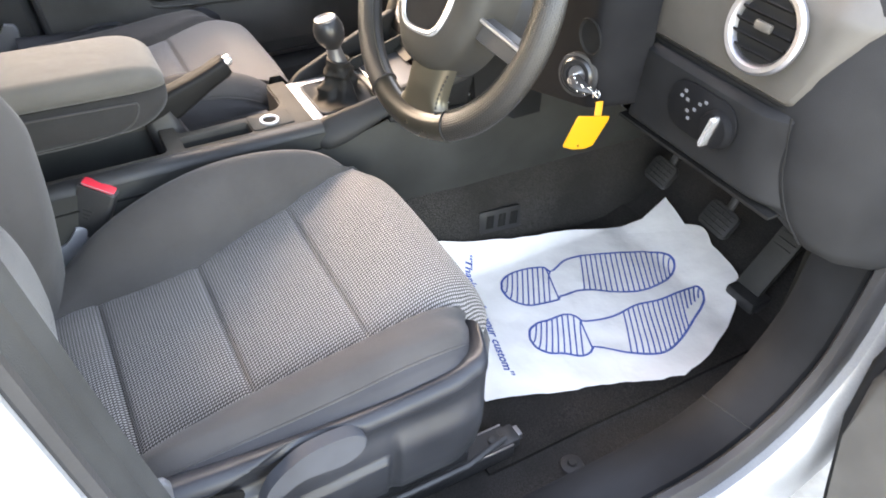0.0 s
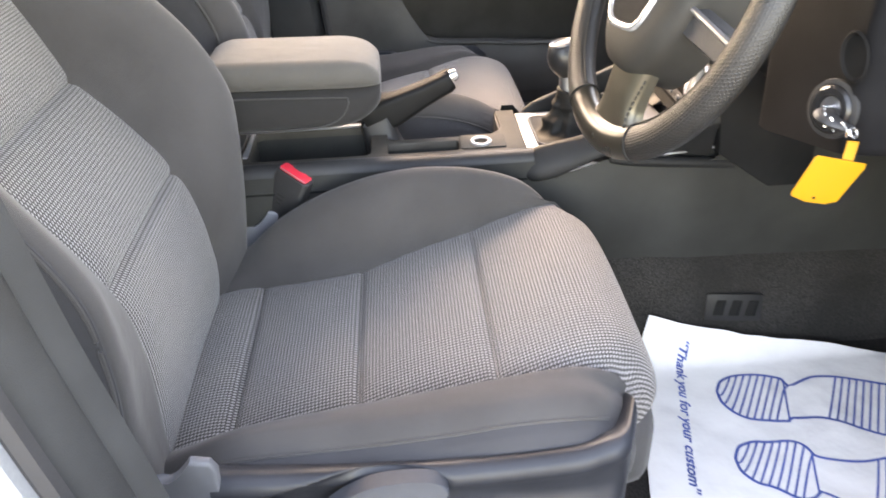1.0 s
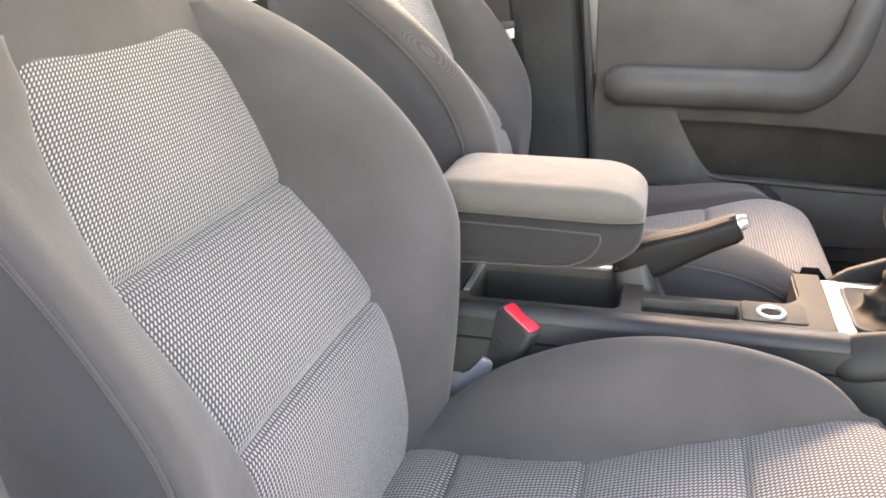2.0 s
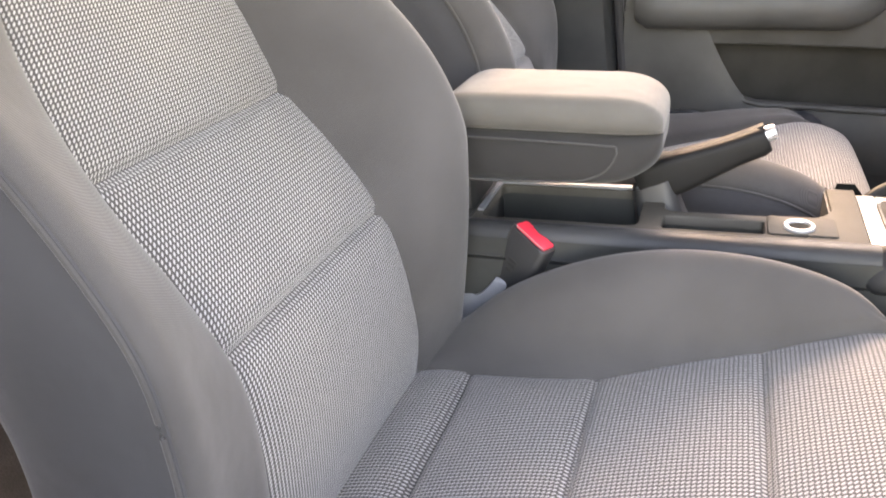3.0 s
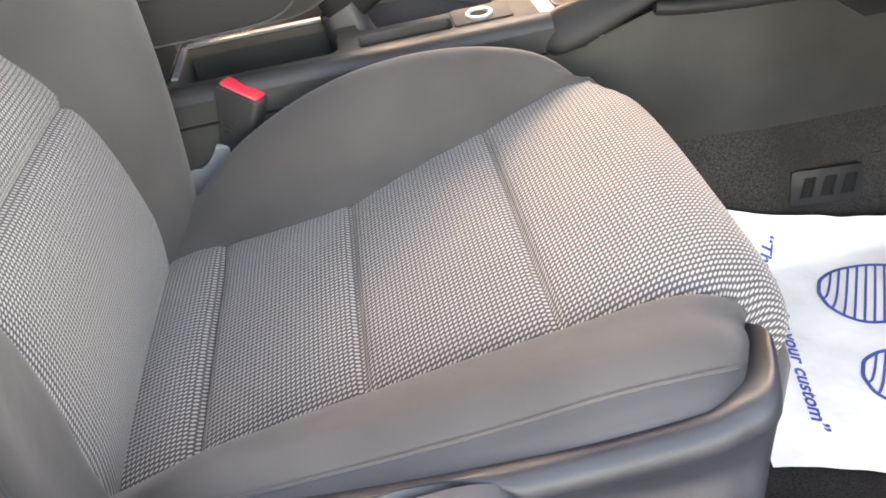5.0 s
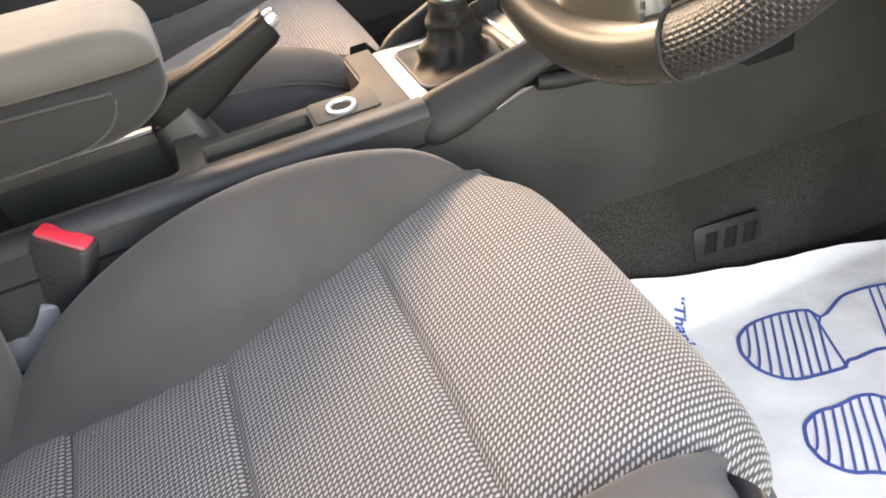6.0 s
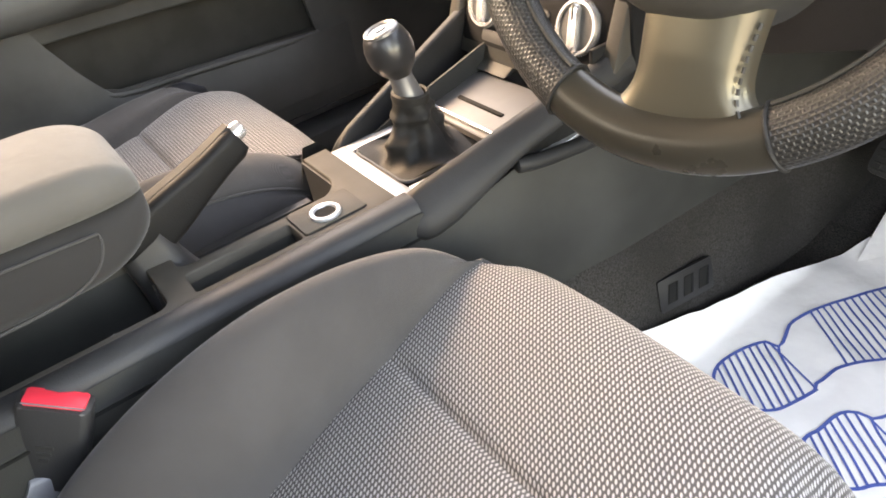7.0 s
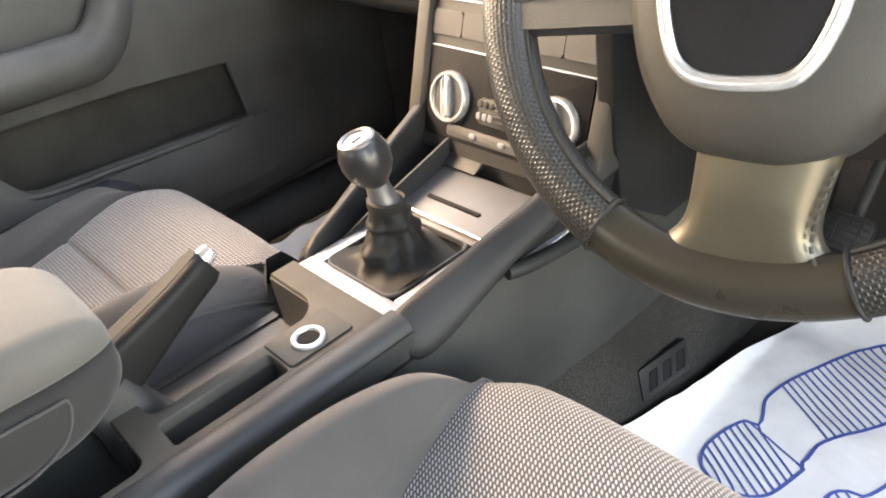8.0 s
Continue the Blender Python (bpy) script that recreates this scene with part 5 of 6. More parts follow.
for k in range(5):
    o = -0.026 + 0.013 * k
    half = math.sqrt(max(0.0, 0.0365**2 - o * o))
    part("slat", prism([(-half, -0.001), (half, -0.001), (half, 0.0012), (-half, 0.0012)], 0.008, lambda a, b, c, o=o: NV_ @ Vector((a, o + b + (c - 0.004) * 0.45, 0.006 + c))), M_COLUMN, vent, "dark grey vent slat")
part("vent_thumb", rbox((0.022, 0.010, 0.006), (0, 0, 0), 0.002, 2, NV_ @ pose(0.002, 0.003, 0.0165)), M_FASCIA, vent, "small vent slider")
# instrument hood opening
HM = aim((DX + 0.002, -0.075, 0.715), (-0.95, 0.0, 0.3))
part("instrument_recess", lathe([(0.0, 0.010), (0.050, 0.010), (0.056, 0.014), (0.056, 0.018), (0.050, 0.019), (0.046, 0.012), (0.0, 0.0122)], HM, 40), M_DARK, dash)
LSM = aim((DX - 0.0105, -0.244, 0.560), (-1, 0, 0.06)) @ pose(0, 0, 0, 0, 0, 0)
lsp = part("light_switch_plate", prism(round_rect(0.110, 0.062, 0.029, 8), 0.004, on(LSM), 0.0015), M_COLUMN, dash, "oval black light switch plate")
ls = part("rotary_switch", lathe([(0.0, 0.0), (0.0235, 0.0), (0.0230, 0.006), (0.0200, 0.010), (0.0, 0.0105)], LSM @ pose(0.030, -0.004, 0.003), 36), M_COLUMN, dash, "round light switch")
part("switch_grip", prism(round_rect(0.0065, 0.042, 0.003), 0.011, on(LSM @ pose(0.030, -0.004, 0.012, 0, 0, -12)), 0.0025, 2), M_CHROME, ls, "bright metal grip")
for a, b in ((-0.034, 0.010), (-0.030, 0.018), (-0.024, 0.009), (-0.020, -0.004), (-0.004, 0.012), (0.004, 0.018), (-0.010, 0.002), (-0.016, -0.012)):
    part("switch_symbol", prism(round_rect(0.005, 0.004, 0.0012), 0.0006, on(LSM @ pose(a, b, 0.004))), M_HINGE, lsp)

# centre stack
SCX = 0.20
SPN = Vector((-0.94, 0, 0.34)).normalized()
SM0 = aim((SCX, CY, 0.44), SPN)  # local x across, towards the passenger when negative
LEFT = 1 if (SM0.to_3x3() @ Vector((1, 0, 0))).y > 0 else -1


def stk(a, b, c):
    """a: across, positive to the passenger; b: up the panel; c: out of it."""
    return SM0 @ Vector((a * LEFT, b, c))


stack = thing("centre_stack", (0.25, CY, 0.40), "centre stack with heater dials and button rows", "control panel")
part("panel", prism([(-0.125, -0.065), (0.125, -0.065), (0.128, 0.42), (-0.128, 0.42)], 0.06, lambda a, b, c: stk(a, b, c - 0.06), 0.002), M_STACK, stack)
for sg in (1, -1):
    part("side_frame", prism([(sg * 0.126, -0.045), (sg * 0.146, -0.035), (sg * 0.150, 0.42), (sg * 0.128, 0.42)], 0.075, lambda a, b, c: stk(a, b, c - 0.065), 0.004, 2), M_STACKFRAME, stack, "grey-brown side frame")
part("climate_panel", prism(round_rect(0.240, 0.104, 0.004), 0.0022, lambda p, q, c: stk(p, 0.004 + q, c), 0.001), M_COLUMN, stack, "darker lower panel round the heater dials")
part("side_cheek", prism([(0.20, 0.60), (0.205, 0.44), (0.215, 0.36), (0.30, 0.30), (0.36, 0.30), (0.36, 0.60)], 0.02, lambda a, b, c: Vector((a, 0.214 + c, b)), 0.003), M_DASH, stack)
for b in (0.058, 0.112, 0.165):
    part("trim_line", rbox((0.246, 0.0022, 0.003), (0, 0, 0), 0.0008, 1, SM0 @ pose(0, b, 0.0012)), M_SILVER, stack, "thin silver trim line")
for k in range(5):
    a = 0.100 - 0.050 * k
    part("button", prism(round_rect(0.0490, 0.028, 0.0035), 0.0030, lambda p, q, c, a=a: stk(a + p, 0.085 + q, c), 0.001), M_STACK, stack, "flat grey-brown button", 12)
for k in range(4):
    a = 0.094 - 0.062 * k
    part("button", prism(round_rect(0.0608, 0.028, 0.0035), 0.0030, lambda p, q, c, a=a: stk(a + p, 0.139 + q, c), 0.001), M_STACK, stack, "flat grey-brown button", 12)
part("radio", prism(round_rect(0.235, 0.12, 0.01), 0.008, lambda p, q, c: stk(p, 0.232 + q, c), 0.003), M_DARK, stack, "black radio unit")
for a in (0.080, -0.080):
    dm = SM0 @ pose(a * LEFT, 0.002, 0.0)
    dial = part("dial", lathe([(0.0, 0.0), (0.0305, 0.0), (0.0310, 0.006), (0.0290, 0.0105), (0.0262, 0.0105), (0.0248, 0.005), (0.0, 0.005)], dm, 44), M_CHROME, stack, "heater dial with a chrome ring")
    part("dial_face", lathe([(0.0, 0.0045), (0.0246, 0.0045), (0.0238, 0.007), (0.0, 0.008)], dm, 36), M_DARK, dial)
    part("dial_grip", prism(round_rect(0.011, 0.049, 0.005), 0.009, on(dm @ pose(0, 0, 0.006, 0, 0, 8)), 0.003, 3), M_CHROME, dial, "pale ribbed dial grip")
    part("grip_mark", prism([(-0.001, 0.008), (0.001, 0.008), (0.001, 0.026), (-0.001, 0.026)], 0.001, on(dm @ pose(0, 0, 0.0152, 0, 0, 8))), M_DARK, dial)
part("slot_display", prism(round_rect(0.050, 0.024, 0.003), 0.003, lambda p, q, c: stk(0.0 + p, 0.034 + q, c)), M_HOLE, stack)
part("key_block", prism(round_rect(0.064, 0.030, 0.004), 0.004, lambda p, q, c: stk(p, -0.004 + q, c), 0.0015), M_CONSOLE, stack)
for k in range(4):
    part("vent_rib", rbox((0.034, 0.0022, 0.004), (0, 0, 0), 0.0006, 1, SM0 @ pose(-0.010 * LEFT, 0.006 - 0.0062 * k, 0.0055)), M_PILLAR, stack)
for a in (0.030, 0.021, 0.012):
    part("key", prism(round_rect(0.007, 0.008, 0.002), 0.0025, lambda p, q, c, a=a: stk(a + p, 0.004 + q, c + 0.003), 0.0008), M_PILLAR, stack)
    part("key", prism(round_rect(0.007, 0.008, 0.002), 0.0025, lambda p, q, c, a=a: stk(a + p, -0.010 + q, c + 0.003), 0.0008), M_HINGE, stack)
part("lower_strip", prism(round_rect(0.16, 0.014, 0.003), 0.004, lambda p, q, c: stk(p, -0.036 + q, c), 0.0015), M_DARK, stack)
for a in (0.036, -0.010, -0.04):
    part("lower_key", prism(round_rect(0.009, 0.006, 0.002), 0.002, lambda p, q, c, a=a: stk(a + p, -0.036 + q, c + 0.004), 0.0006), M_HINGE, stack)
# groove of the side cover by the driver's knee
single("side_cover", prism([(0.17, 0.438), (0.325, 0.438), (0.345, 0.42), (0.352, 0.34), (0.352, 0.29), (0.30, 0.30), (0.22, 0.34), (0.17, 0.36)], 0.006, lambda a, b, c: Vector((a, 0.2435 - c, b)), 0.002, 2), M_DASH, "dark plastic cover beside the centre stack", "panel", "structure")

# steering wheel
WC, WR, WA, WY = Vector((0.0315, -0.010, 0.666)), 0.1627, radians(22.7), radians(7.0)
WN = Vector((-math.cos(WA) * math.cos(WY), -math.cos(WA) * math.sin(WY), math.sin(WA)))  # towards the driver
WS = Vector((-math.sin(WY), math.cos(WY), 0))
WU = WS.cross(WN) * -1
if WU.z < 0:
    WU = -WU
wheel = thing("steering_wheel", tuple(WC), "leather steering wheel with perforated grips and a silver lower spoke", "steering wheel")


def whl(a, b, c):
    return WC + WS * a + WU * b + WN * c


def rim(a0, a1, rad, n=40, m=18, flat=0.85):
    rings = []
    for k in range(n + 1):
        a = radians(a0 + (a1 - a0) * k / n)
        o = Vector((math.sin(a), math.cos(a)))
        ring = []
        for j in range(m):
            q = 2 * math.pi * j / m
            rr = WR + rad * math.cos(q) * 1.05
            ring.append(whl(o.x * rr, o.y * rr, rad * flat * math.sin(q)))
        rings.append(ring)
    ln = radians(abs(a1 - a0)) * WR
    return loft(rings, uv=lambda i, j: (ln * i / n, 2 * math.pi * rad * j / m))


SEAM_A, SEAM_B = 156, 208.5  # lower smooth piece between the seams, degrees from the top, passenger side first
part("grip_leather", rim(40, SEAM_A, 0.0178), M_PERF, wheel, "perforated leather grip")
part("grip_leather", rim(SEAM_B, 320, 0.0178), M_PERF, wheel, "perforated leather grip")
part("top_leather", rim(-39.5, 39.5, 0.0172), M_WHEEL, wheel)
part("lower_rim", rim(SEAM_A + 0.4, SEAM_B - 0.4, 0.0172), M_RIM, wheel, "smooth lower rim in the spoke's satin paint, darkened for its reflections")
for a in (40, SEAM_A, SEAM_B, 320):
    q = radians(a)
    pts = [whl(math.sin(q) * (WR + 0.0182 * 1.05 * math.cos(t)), math.cos(q) * (WR + 0.0182 * 1.05 * math.cos(t)), 0.0182 * 0.85 * math.sin(t)) for t in [2 * math.pi * k / 20 for k in range(21)]]
    part("seam", tube(pts, 0.0014, 6, cap=False), M_LEATHER, wheel)
# stitched ridge inside the grips
for a0, a1 in ((42, SEAM_A - 1), (SEAM_B + 1, 318)):
    pts = [whl(math.sin(radians(a)) * (WR - 0.0172), math.cos(radians(a)) * (WR - 0.0172), 0.0065) for a in np.linspace(a0, a1, 30)]
    part("stitching", tube(pts, 0.0016, 6), M_PAD, wheel)
# lower spoke, flaring into the rim
rings = []
for k in range(26):
    t = k / 25
    b = -0.078 - 0.076 * t
    fl = max(0.0, (t - 0.45) / 0.55)
    left, right = 0.037 + 0.022 * fl**3.0, 0.037 - 0.004 * math.sin(t * math.pi) + 0.018 * fl**3.0
    crown = 0.0085 - 0.0035 * fl
    c0 = 0.012 - 0.011 * t
    sec = [(-right, -0.014), (-right * 0.97, -0.003), (-right * 0.74, 0.0055), (-right * 0.3, crown), (left * 0.3, crown), (left * 0.74, 0.0055), (left * 0.97, -0.003), (left, -0.014)]
    # the foot follows the round of the rim
    rings.append([whl(-0.020 + a, b + fl * (WR - math.sqrt(WR**2 - (a - 0.02) ** 2)), c0 + h * (1 - 0.35 * fl * abs(a) / 0.087)) for a, h in sec])
part("lower_spoke", loft([catmull(r, 3) for r in rings]), M_SPOKE, wheel, "silver lower spoke, tinted gold for the warm light on it", 60)
pts = [whl(-0.056 + 0.003 * math.sin(t * math.pi) - 0.03 * max(0, t - 0.75), -0.088 - 0.058 * t, 0.0085) for t in [k / 10 for k in range(11)]]
for k in range(10):
    part("stitch", tube([pts[k] + WN * 0.001, pts[k] * 0.4 + pts[k + 1] * 0.6 + WN * 0.001], 0.0012, 6), M_PAD, wheel)
for sg in (1, -1):
    part("side_spoke", loft([[whl(sg * (0.055 + 0.100 * t), -0.016 - 0.012 * t + a, 0.014 - 0.008 * t + h) for a, h in ((-0.016, -0.008), (-0.012, 0.002), (0.012, 0.002), (0.016, -0.008))] for t in [k / 8 for k in range(9)]]), M_DARK, wheel, "dark side spoke")
    part("spoke_trim", tube([whl(sg * (0.075 + 0.075 * t), -0.008 - 0.012 * t, 0.0175 - 0.008 * t) for t in [k / 6 for k in range(7)]], 0.003, 8), M_STEEL, wheel)
# airbag pad: rounded shield with a chrome bow
PAD_SIDE = [(0.0, 0.095), (0.040, 0.093), (0.062, 0.085), (0.074, 0.060), (0.079, 0.020), (0.078, -0.016), (0.068, -0.049), (0.054, -0.072), (0.040, -0.086), (0.022, -0.0935), (0.0, -0.095)]


def pad_outline(s):
    half = [p.xy for p in catmull([(a, b, 0) for a, b in PAD_SIDE], 3)]
    ring = half + [Vector((-p.x, p.y)) for p in reversed(half[1:-1])]
    return [(-0.010 + p.x * s, p.y * s) for p in ring]


pr = []
for s, h in ((1.0, -0.03), (1.0, 0.004), (0.985, 0.014), (0.95, 0.022), (0.86, 0.028), (0.70, 0.032), (0.45, 0.034), (0.2, 0.035)):
    pr.append([whl(a, b, h) for a, b in pad_outline(s)])
pad = part("airbag_pad", loft(pr), M_PAD, wheel, "brown-black airbag pad", 60)
bow_pts = [whl(a, b, 0.0335) for a, b in ((-0.048, 0.075), (-0.047, 0.02), (-0.046, -0.010), (-0.044, -0.023), (-0.038, -0.040), (-0.028, -0.049), (-0.005, -0.053), (0.013, -0.053), (0.023, -0.049), (0.031, -0.040), (0.040, -0.016), (0.044, 0.02), (0.047, 0.075))]
part("chrome_bow", tube(catmull(bow_pts, 4), 0.0042, 10, side=tuple(WN)), M_CHROME, wheel, "bright chrome bow on the pad")
part("bow_field", prism([(-0.044, 0.075), (-0.043, 0.02), (-0.042, -0.010), (-0.040, -0.022), (-0.035, -0.037), (-0.026, -0.045), (-0.005, -0.049), (0.012, -0.049), (0.021, -0.045), (0.027, -0.038), (0.036, -0.015), (0.040, 0.02), (0.043, 0.075)], 0.002, lambda a, b, c: whl(a, b, 0.0335 + c)), M_COLUMN, wheel)
fc = bpy.data.curves.new("text", "FONT")
fc.body, fc.size, fc.extrude = "AIRBAG", 0.0085, 0.0006
tmp = bpy.data.objects.new("text_tmp", fc)
me = bpy.data.meshes.new_from_object(tmp)
bpy.data.objects.remove(tmp)
bm = bmesh.new()
bm.from_mesh(me)
bpy.data.meshes.remove(me)
wide = max(v.co.x for v in bm.verts)
for v in bm.verts:
    v.co = whl(0.006 - v.co.x / wide * 0.028, -0.0735 + v.co.y * 0.85, 0.0278 + v.co.z)
part("embossed_word", bm, M_PAD, pad, smooth=False)
# column shroud, ignition, stalk
col = thing("steering_column", (0.2, 0.0, 0.55), "dark plastic steering column shroud with ignition lock", "steering column")
part("hub", tube([WC - WN * 0.03, WC - WN * 0.09], 0.06, 24), M_DARK, col)
YC = -0.012


def cover_pt(u, v):
    """The column's lower cover: a bulge out of the dashboard whose bottom edge rises towards the sill side."""
    y = 0.118 - 0.250 * u
    zl = 0.478 - 0.27 * min(y, 0.06)
    side = 0.07 * max(0.0, (abs(y - YC) - 0.085) / 0.035) ** 2
    if v < 0.3:
        q = v / 0.3
        return Vector((0.270 - 0.076 * q ** 0.7 + side * (0.2 + 0.8 * q), y, zl + 0.004 + 0.014 * max(0, q - 0.6) ** 2))
    q = (v - 0.3) / 0.7
    return Vector((0.194 - 0.004 * math.sin(q * math.pi) + side, y, zl + 0.006 + (0.700 - zl) * q))


part("lower_cover", grid(cover_pt, 40, 30), M_COLUMN, col, "smooth dark column cover", 60)
IG = aim((0.186, -0.083, 0.553), (-0.93, -0.33, 0.12))
ig = part("ignition_lock", lathe([(0.0, -0.004), (0.0235, -0.004), (0.0235, 0.004), (0.0205, 0.007), (0.0150, 0.007), (0.0135, 0.002), (0.0, 0.002)], IG, 36), M_KNOB, col, "worn metal ignition lock")
part("lock_face", lathe([(0.0, 0.001), (0.0130, 0.001), (0.0122, 0.004), (0.0, 0.004)], IG, 24), M_STEEL, ig)
RM = aim((0.190, -0.095, 0.610), (-1, -0.2, 0.05), (0, 0.5, 1))
part("stalk_boot", lathe([(0.0, 0.001), (0.016, 0.001), (0.0175, 0.003), (0.0185, 0.0045), (0.0165, 0.006), (0.0145, 0.003), (0.0, 0.0028)], RM @ Matrix.Diagonal((1.0, 1.35, 1, 1)), 28), M_HOLE, col, "dark oval recess in the cover")
part("lock_shadow_ring", lathe([(0.024, -0.002), (0.030, 0.0), (0.029, 0.003), (0.0245, 0.004)], IG, 36), M_DARK, col)

# key with its yellow tag
key = thing("key_with_tag", (0.15, -0.10, 0.545), "car key in the ignition with a yellow plastic tag", "key")
NECK = Vector((0.1825, -0.133, 0.545))
LOCK = IG @ Vector((0, 0, 0.004))
KD = NECK + Vector((0.0, 0.004, 0.004)) - LOCK
KPATH = [LOCK + KD * t + Vector((-0.016, -0.004, 0.004)) * math.sin(math.pi * min(1, t * 1.1)) for t in [k / 10 for k in range(11)]]
part("key_blade", prism(round_rect(0.010, 0.003, 0.001), 0.014, on(IG @ pose(0, 0, 0.002, 0, 0, 66)), 0.0005, 1), M_CHROME, key)
part("key_head", tube(KPATH, [0.005, 0.0085, 0.0105, 0.0115, 0.012, 0.012, 0.0115, 0.0105, 0.009, 0.007, 0.004], 14, 0.42), M_DARK, key, "black key head")
for k in (2, 4, 6, 8):
    q, r = KPATH[k], KPATH[k + 1]
    part("head_ridge", tube([q + Vector((-0.0050, -0.004, 0.006)), r + Vector((-0.0050, -0.004, 0.0)), r + Vector((-0.0046, -0.004, -0.006))], 0.0012, 6), M_CHROME, key, "worn bright ridge")
ringpts = [NECK + Vector((0.0, 0.003, 0.003)) + 0.0048 * (math.cos(a) * Vector((0.1, 0.6, 0.75)) + math.sin(a) * Vector((0.9, 0.2, -0.3))) for a in [2 * math.pi * k / 24 for k in range(25)]]
part("split_ring", tube(ringpts, 0.0012, 6, cap=False), M_CHROME, key, "steel split ring")
TM = aim((0.164, -0.1485, 0.530), (-0.10, -1, -0.10), (0.22, 0, 1))
tag_out = [(0.026, 0.001), (0.027, -0.004), (0.020, -0.044), (0.010, -0.049), (-0.010, -0.050), (-0.026, -0.046), (-0.0275, -0.043), (-0.024, -0.002), (-0.022, 0.001)]
part("tag_neck", prism([(0.002, 0.017), (0.013, 0.018), (0.013, 0.0014), (0.002, 0.0014)], 0.0016, lambda a, b, c: TM @ Vector((a, b, c - 0.45 * b)), 0.0004, 1), M_YELLOW, key, "yellow neck of the tag")
part("tag", prism(tag_out, 0.0016, on(TM), 0.0004, 1), M_YELLOW, key, "bright yellow plastic tag")
part("tag_hole", lathe([(0.0, 0.0), (0.0016, 0.0), (0.0016, 0.0003), (0.0, 0.0003)], TM @ pose(-0.004, -0.044, 0.0016), 12), M_HOLE, key)

# pedals
def pedal(name, at, size, rows, label, arm_to):
    p = thing(name, (at[0], at[1], at[2] - size[1] / 2), label, "pedal")
    m = aim(at, (-0.80, 0.05, 0.60))
    part("pad", prism(round_rect(size[0], size[1], 0.010), 0.012, on(m), 0.003), M_RUBBER, p)
    for k in range(rows):
        b = -size[1] / 2 + size[1] * (k + 0.7) / (rows + 0.4)
        part("rib", rbox((size[0] * 0.84, 0.003, 0.003), (0, 0, 0), 0.0008, 1, m @ pose(0, b, 0.0125)), M_CONSOLE, p)
    for a in (-0.25, 0.0, 0.25):
        part("rib", rbox((0.0025, size[1] * 0.84, 0.0026), (0, 0, 0), 0.0008, 1, m @ pose(a * size[0], 0, 0.0123)), M_CONSOLE, p)
    part("arm", tube([m @ Vector((0, 0, -0.004)), Vector(arm_to)], 0.009, 10, 0.6), M_DARK, p)
    return p


pedal("clutch_pedal", (0.625, 0.122, 0.135), (0.066, 0.052), 5, "ribbed black rubber clutch pedal", (0.78, 0.10, 0.42))
pedal("brake_pedal", (0.640, -0.035, 0.115), (0.075, 0.055), 5, "ribbed black rubber brake pedal", (0.80, -0.035, 0.42))
ac = thing("accelerator_pedal", (0.63, -0.155, 0.02), "long dark grey floor-hinged accelerator pedal", "pedal")
AM = aim((0.690, -0.148, 0.096), (-0.80, 0.0, 0.62))
part("plate", prism(round_rect(0.054, 0.200, 0.010), 0.012, on(AM), 0.004), M_ACCEL, ac)
for k in range(5):
    part("rib", rbox((0.040, 0.003, 0.002), (0, 0, 0), 0.0006, 1, AM @ pose(0, 0.01 + 0.014 * k, 0.0125)), M_CONSOLE, ac)
part("hinge_block", rbox((0.05, 0.07, 0.03), (0.625, -0.155, 0.018), 0.006), M_DARK, ac)

# ---- printed paper mat ----
PO, PD = Vector((0.242, 0.12)), Vector((0.949, -0.315)).normalized()
PN = Vector((-PD.y, PD.x))


def paper_z(x, y):
    z = floor_z(x, y) + 0.0135
    z += 0.0045 * abs(noise.noise(Vector((x * 9, y * 9, 3)))) + 0.0025 * noise.noise(Vector((x * 25, y * 25, 7)))
    return z


def on_paper(a, b, lift=0.0):
    p = PO + PD * a + PN * b
    s = max(0.0, p.y - 0.15)
    y = min(p.y, 0.15) + 0.046 * (1 - math.exp(-s / 0.046))
    return Vector((p.x, y - lift * min(1.0, s * 20), paper_z(p.x, y) + 0.9 * s * (1 - math.exp(-s / 0.03)) + lift))


EDGE_F = curve([(-0.30, 0.24), (-0.265, 0.30), (-0.20, 0.382), (-0.14, 0.425), (-0.076, 0.452), (0.0, 0.440), (0.074, 0.430), (0.118, 0.345), (0.14, 0.34)])
EDGE_T = curve([(-0.16, 0.086), (-0.136, 0.087), (0.0, 0.095), (0.10, 0.106), (0.18, 0.119), (0.30, 0.124), (0.46, 0.126)])
EDGE_B = curve([(-0.30, -0.100), (-0.10, -0.120), (0.02, -0.133), (0.14, -0.142)])


def paper_pt(u, v):
    b = -0.290 + 0.425 * v
    a0, a1 = EDGE_B(b), EDGE_F(b) + 0.003 * noise.noise(Vector((b * 30, 0, 2))) 
    a = a0 + (a1 - a0) * u
    lo = -0.292 + 0.006 * noise.noise(Vector((a * 12, 5, 1))) + 0.003 * noise.noise(Vector((a * 45, 1, 1)))
    hi = EDGE_T(a) + 0.002 * noise.noise(Vector((a * 20, 9, 1)))
    b2 = lo + (hi - lo) * v
    return on_paper(a, b2)


pm = thing("paper_floor_mat", (0.30, 0.0, 0.0), "white paper mat printed with blue shoe soles on the driver's floor", "paper mat")
part("sheet", grid(paper_pt, 90, 80), M_PAPER, pm)


def flap(u, v):
    """The lifted corner of the sheet."""
    a, b = 0.300 + 0.115 * u, 0.100 - 0.050 * u
    return on_paper(a + (0.400 - a) * v, b + (0.152 - b) * v, 0.002 + 0.010 * v)


part("folded_corner", grid(flap, 10, 8), M_PAPER, pm)


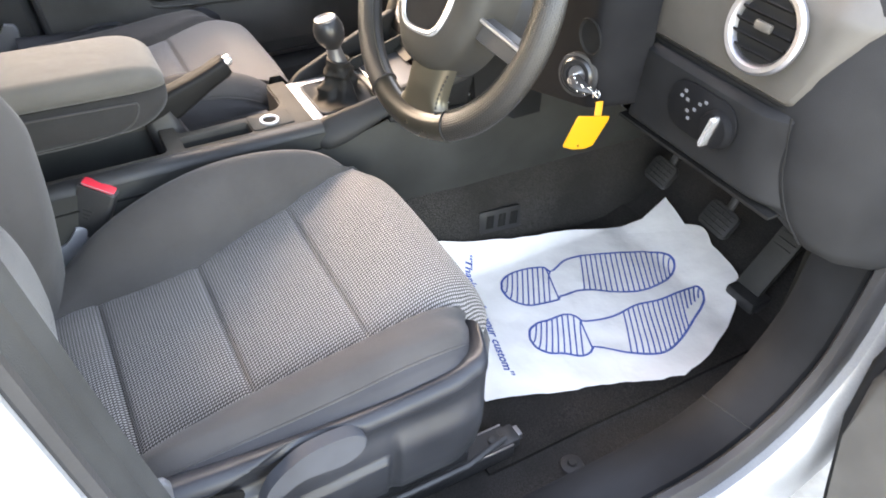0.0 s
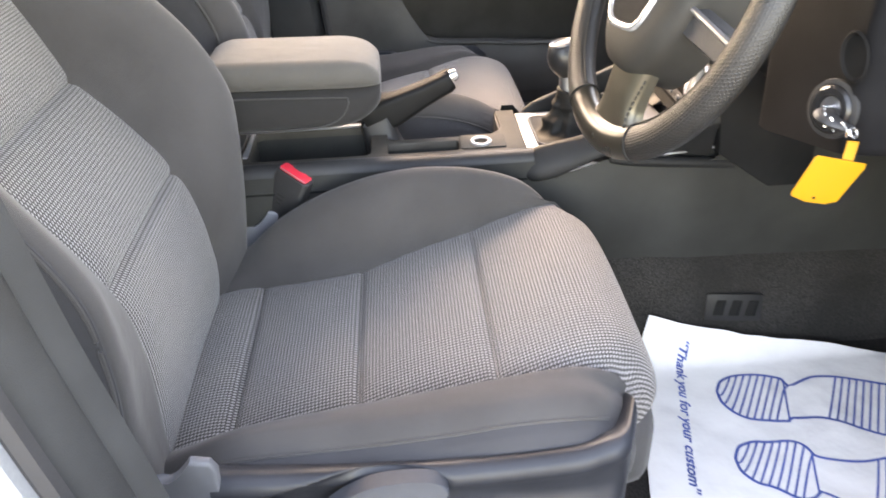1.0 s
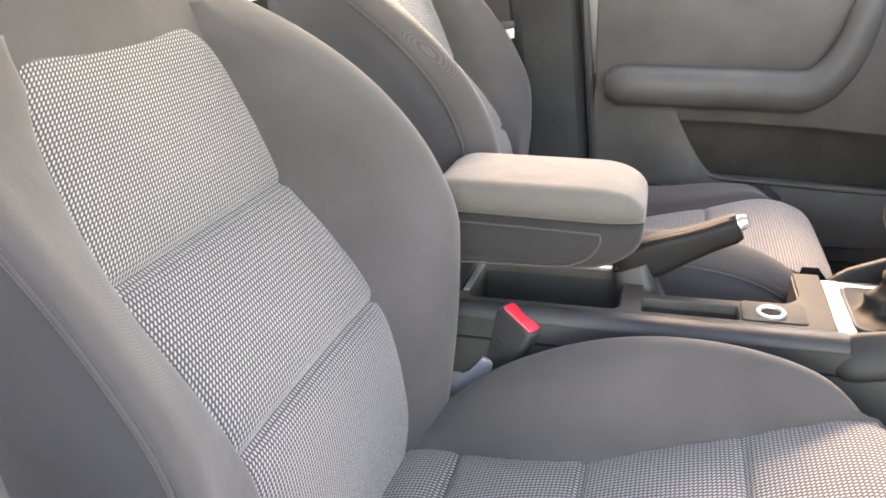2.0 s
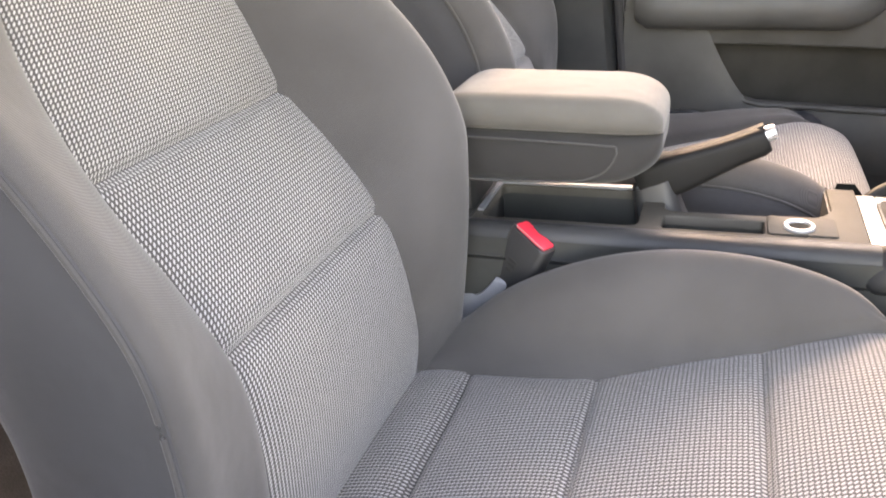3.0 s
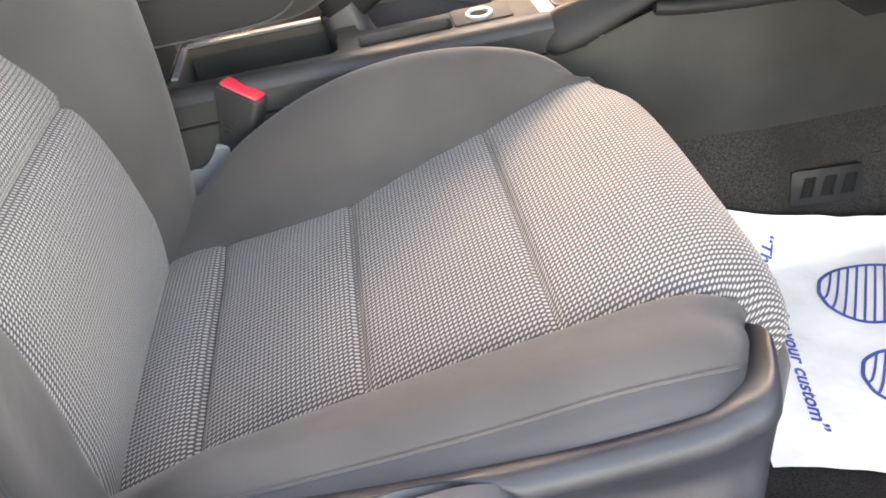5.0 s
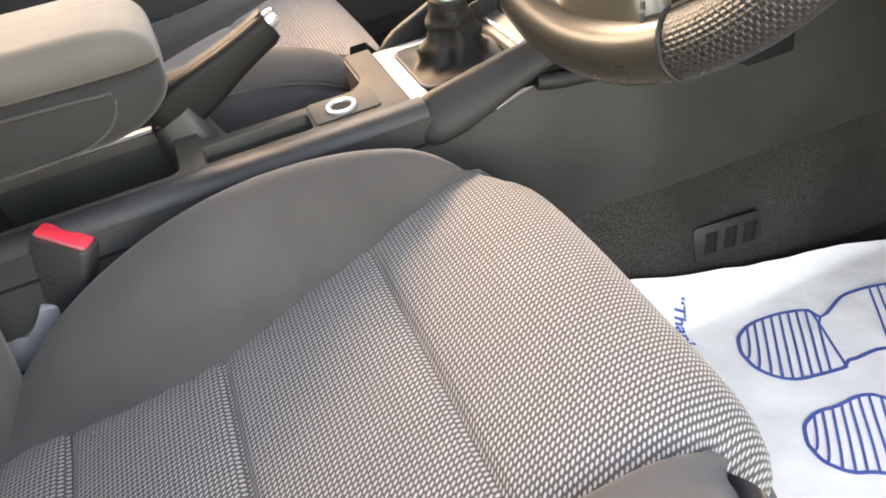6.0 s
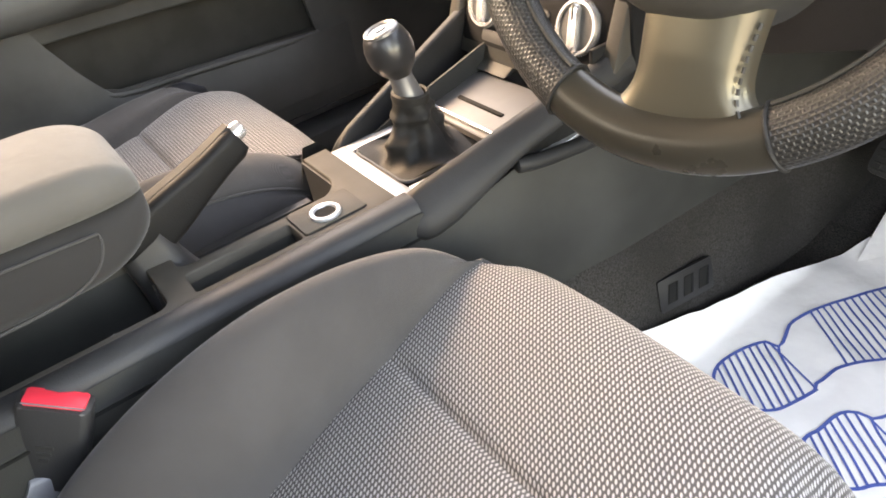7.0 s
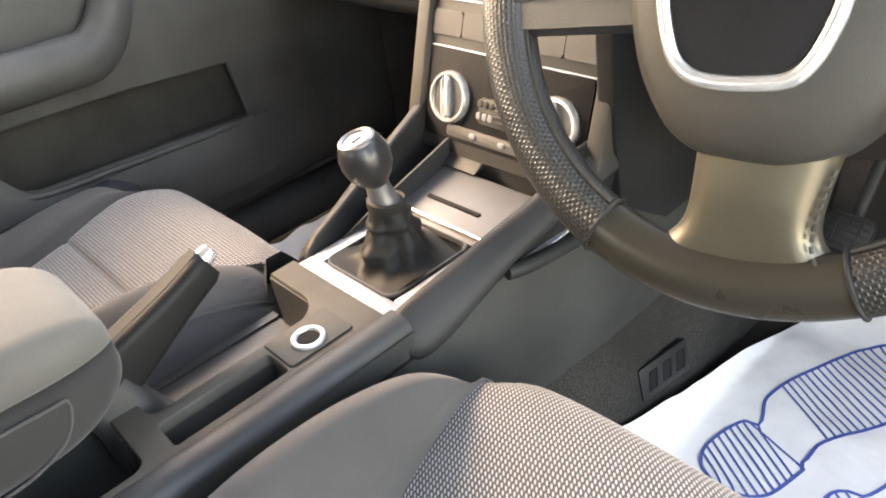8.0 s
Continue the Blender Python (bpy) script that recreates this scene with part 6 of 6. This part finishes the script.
def far_paper_pt(u, v):
    """The blank edge of the sheet on the passenger's floor."""
    x = 0.085 + 0.50 * u + 0.006 * noise.noise(Vector((v * 9, 3, 4)))
    y = 0.545 + 0.421 * v + 0.006 * noise.noise(Vector((u * 9, 6, 2)))
    return Vector((x, y, paper_z(x, min(y, 0.18)) + 0.052 * max(0.0, (y - 0.86) / 0.105) ** 2 + 0.004 * abs(noise.noise(Vector((x * 11, y * 11, 8))))))


pm2 = thing("paper_floor_mat", (0.33, 0.77, 0.0), "white paper mat on the passenger's floor", "paper mat")
part("sheet", grid(far_paper_pt, 40, 40), M_PAPER, pm2)



def ribbon(pts, w, lift):
    bm = bmesh.new()
    n = len(pts)
    prev = None
    for i, (a, b) in enumerate(pts):
        pa, pb = pts[max(i - 1, 0)], pts[min(i + 1, n - 1)]
        d = Vector((pb[0] - pa[0], pb[1] - pa[1]))
        d = d.normalized() if d.length else Vector((1, 0))
        q = Vector((-d.y, d.x)) * w / 2
        cur = (bm.verts.new(on_paper(a + q.x, b + q.y, lift)), bm.verts.new(on_paper(a - q.x, b - q.y, lift)))
        if prev:
            bm.faces.new((prev[0], cur[0], cur[1], prev[1]))
        prev = cur
    return bm


def print_sole(mid, half, heel_end, ball_start, a_end, tear=None):
    M, H = curve(mid), curve(half)
    a0 = mid[0][0]

    def edge(a, s):
        return (a, M(a) + s * H(a))
    N = 60
    st = [a0 + (a_end - a0) * (1 - math.cos(math.pi * k / N)) / 2 for k in range(N + 1)]
    line = [edge(a, 1) for a in st] + [edge(a, -1) for a in reversed(st)]
    part("sole_outline", ribbon(line + line[:1], 0.0046, 0.0012), M_INK, pm, "blue printed outline")
    part("heel_line", ribbon([edge(heel_end, s) for s in np.linspace(-1, 1, 8)], 0.003, 0.0012), M_INK, pm)
    a = a0 + 0.010
    while a < a_end - 0.006:
        if not (heel_end - 0.004 < a < ball_start + 0.02):
            sl = 0.012
            row = []
            for s in np.linspace(-0.97, 0.97, 9):
                q = min(max(a + sl * s, a0 + 0.002), a_end - 0.002)
                row.append(edge(q, s))
            if not (tear and a > tear):
                part("sole_stripe", ribbon(row, 0.0030, 0.0012), M_INK, pm)
            else:
                part("sole_stripe", ribbon(row[3:], 0.0034, 0.0012), M_INK, pm)
        a += 0.0108


print_sole([(-0.008, -0.030), (0.03, -0.030), (0.09, -0.026), (0.10, -0.030), (0.145, -0.010), (0.20, -0.012), (0.26, -0.018), (0.32, -0.012), (0.358, -0.008)],
           [(-0.008, 0.002), (-0.004, 0.020), (0.004, 0.033), (0.02, 0.045), (0.05, 0.050), (0.092, 0.048), (0.0955, 0.047), (0.0985, 0.036), (0.145, 0.046), (0.20, 0.056), (0.26, 0.059), (0.31, 0.050), (0.335, 0.037), (0.350, 0.022), (0.356, 0.011), (0.358, 0.002)], 0.095, 0.138, 0.358)
print_sole([(0.012, -0.165), (0.05, -0.166), (0.118, -0.169), (0.13, -0.172), (0.18, -0.182), (0.24, -0.176), (0.29, -0.158), (0.34, -0.125), (0.379, -0.101)],
           [(0.012, 0.002), (0.016, 0.018), (0.024, 0.029), (0.05, 0.041), (0.118, 0.040), (0.121, 0.033), (0.18, 0.047), (0.24, 0.062), (0.29, 0.050), (0.34, 0.034), (0.365, 0.024), (0.376, 0.013), (0.379, 0.002)], 0.118, 0.172, 0.379, 0.33)


def paper_text(words, a, b0, b1):
    """Words printed across the sheet, read from the tunnel towards the sill."""
    fc = bpy.data.curves.new("text", "FONT")
    fc.body, fc.size, fc.shear, fc.offset = words, 0.03, 0.25, 0.0007
    tmp = bpy.data.objects.new("text_tmp", fc)
    me = bpy.data.meshes.new_from_object(tmp)
    bpy.data.objects.remove(tmp)
    bm = bmesh.new()
    bm.from_mesh(me)
    bpy.data.meshes.remove(me)
    w = max(v.co.x for v in bm.verts)
    for v in bm.verts:
        t = v.co.x / w
        v.co = on_paper(a + 0.022 * t + v.co.y * 0.72, b0 + (b1 - b0) * t, 0.0012)
    part("printed_line", bm, M_INK, pm, "blue italic printed line", smooth=False)


paper_text("\u201cThank you for your custom\u201d", -0.074, 0.066, -0.246)
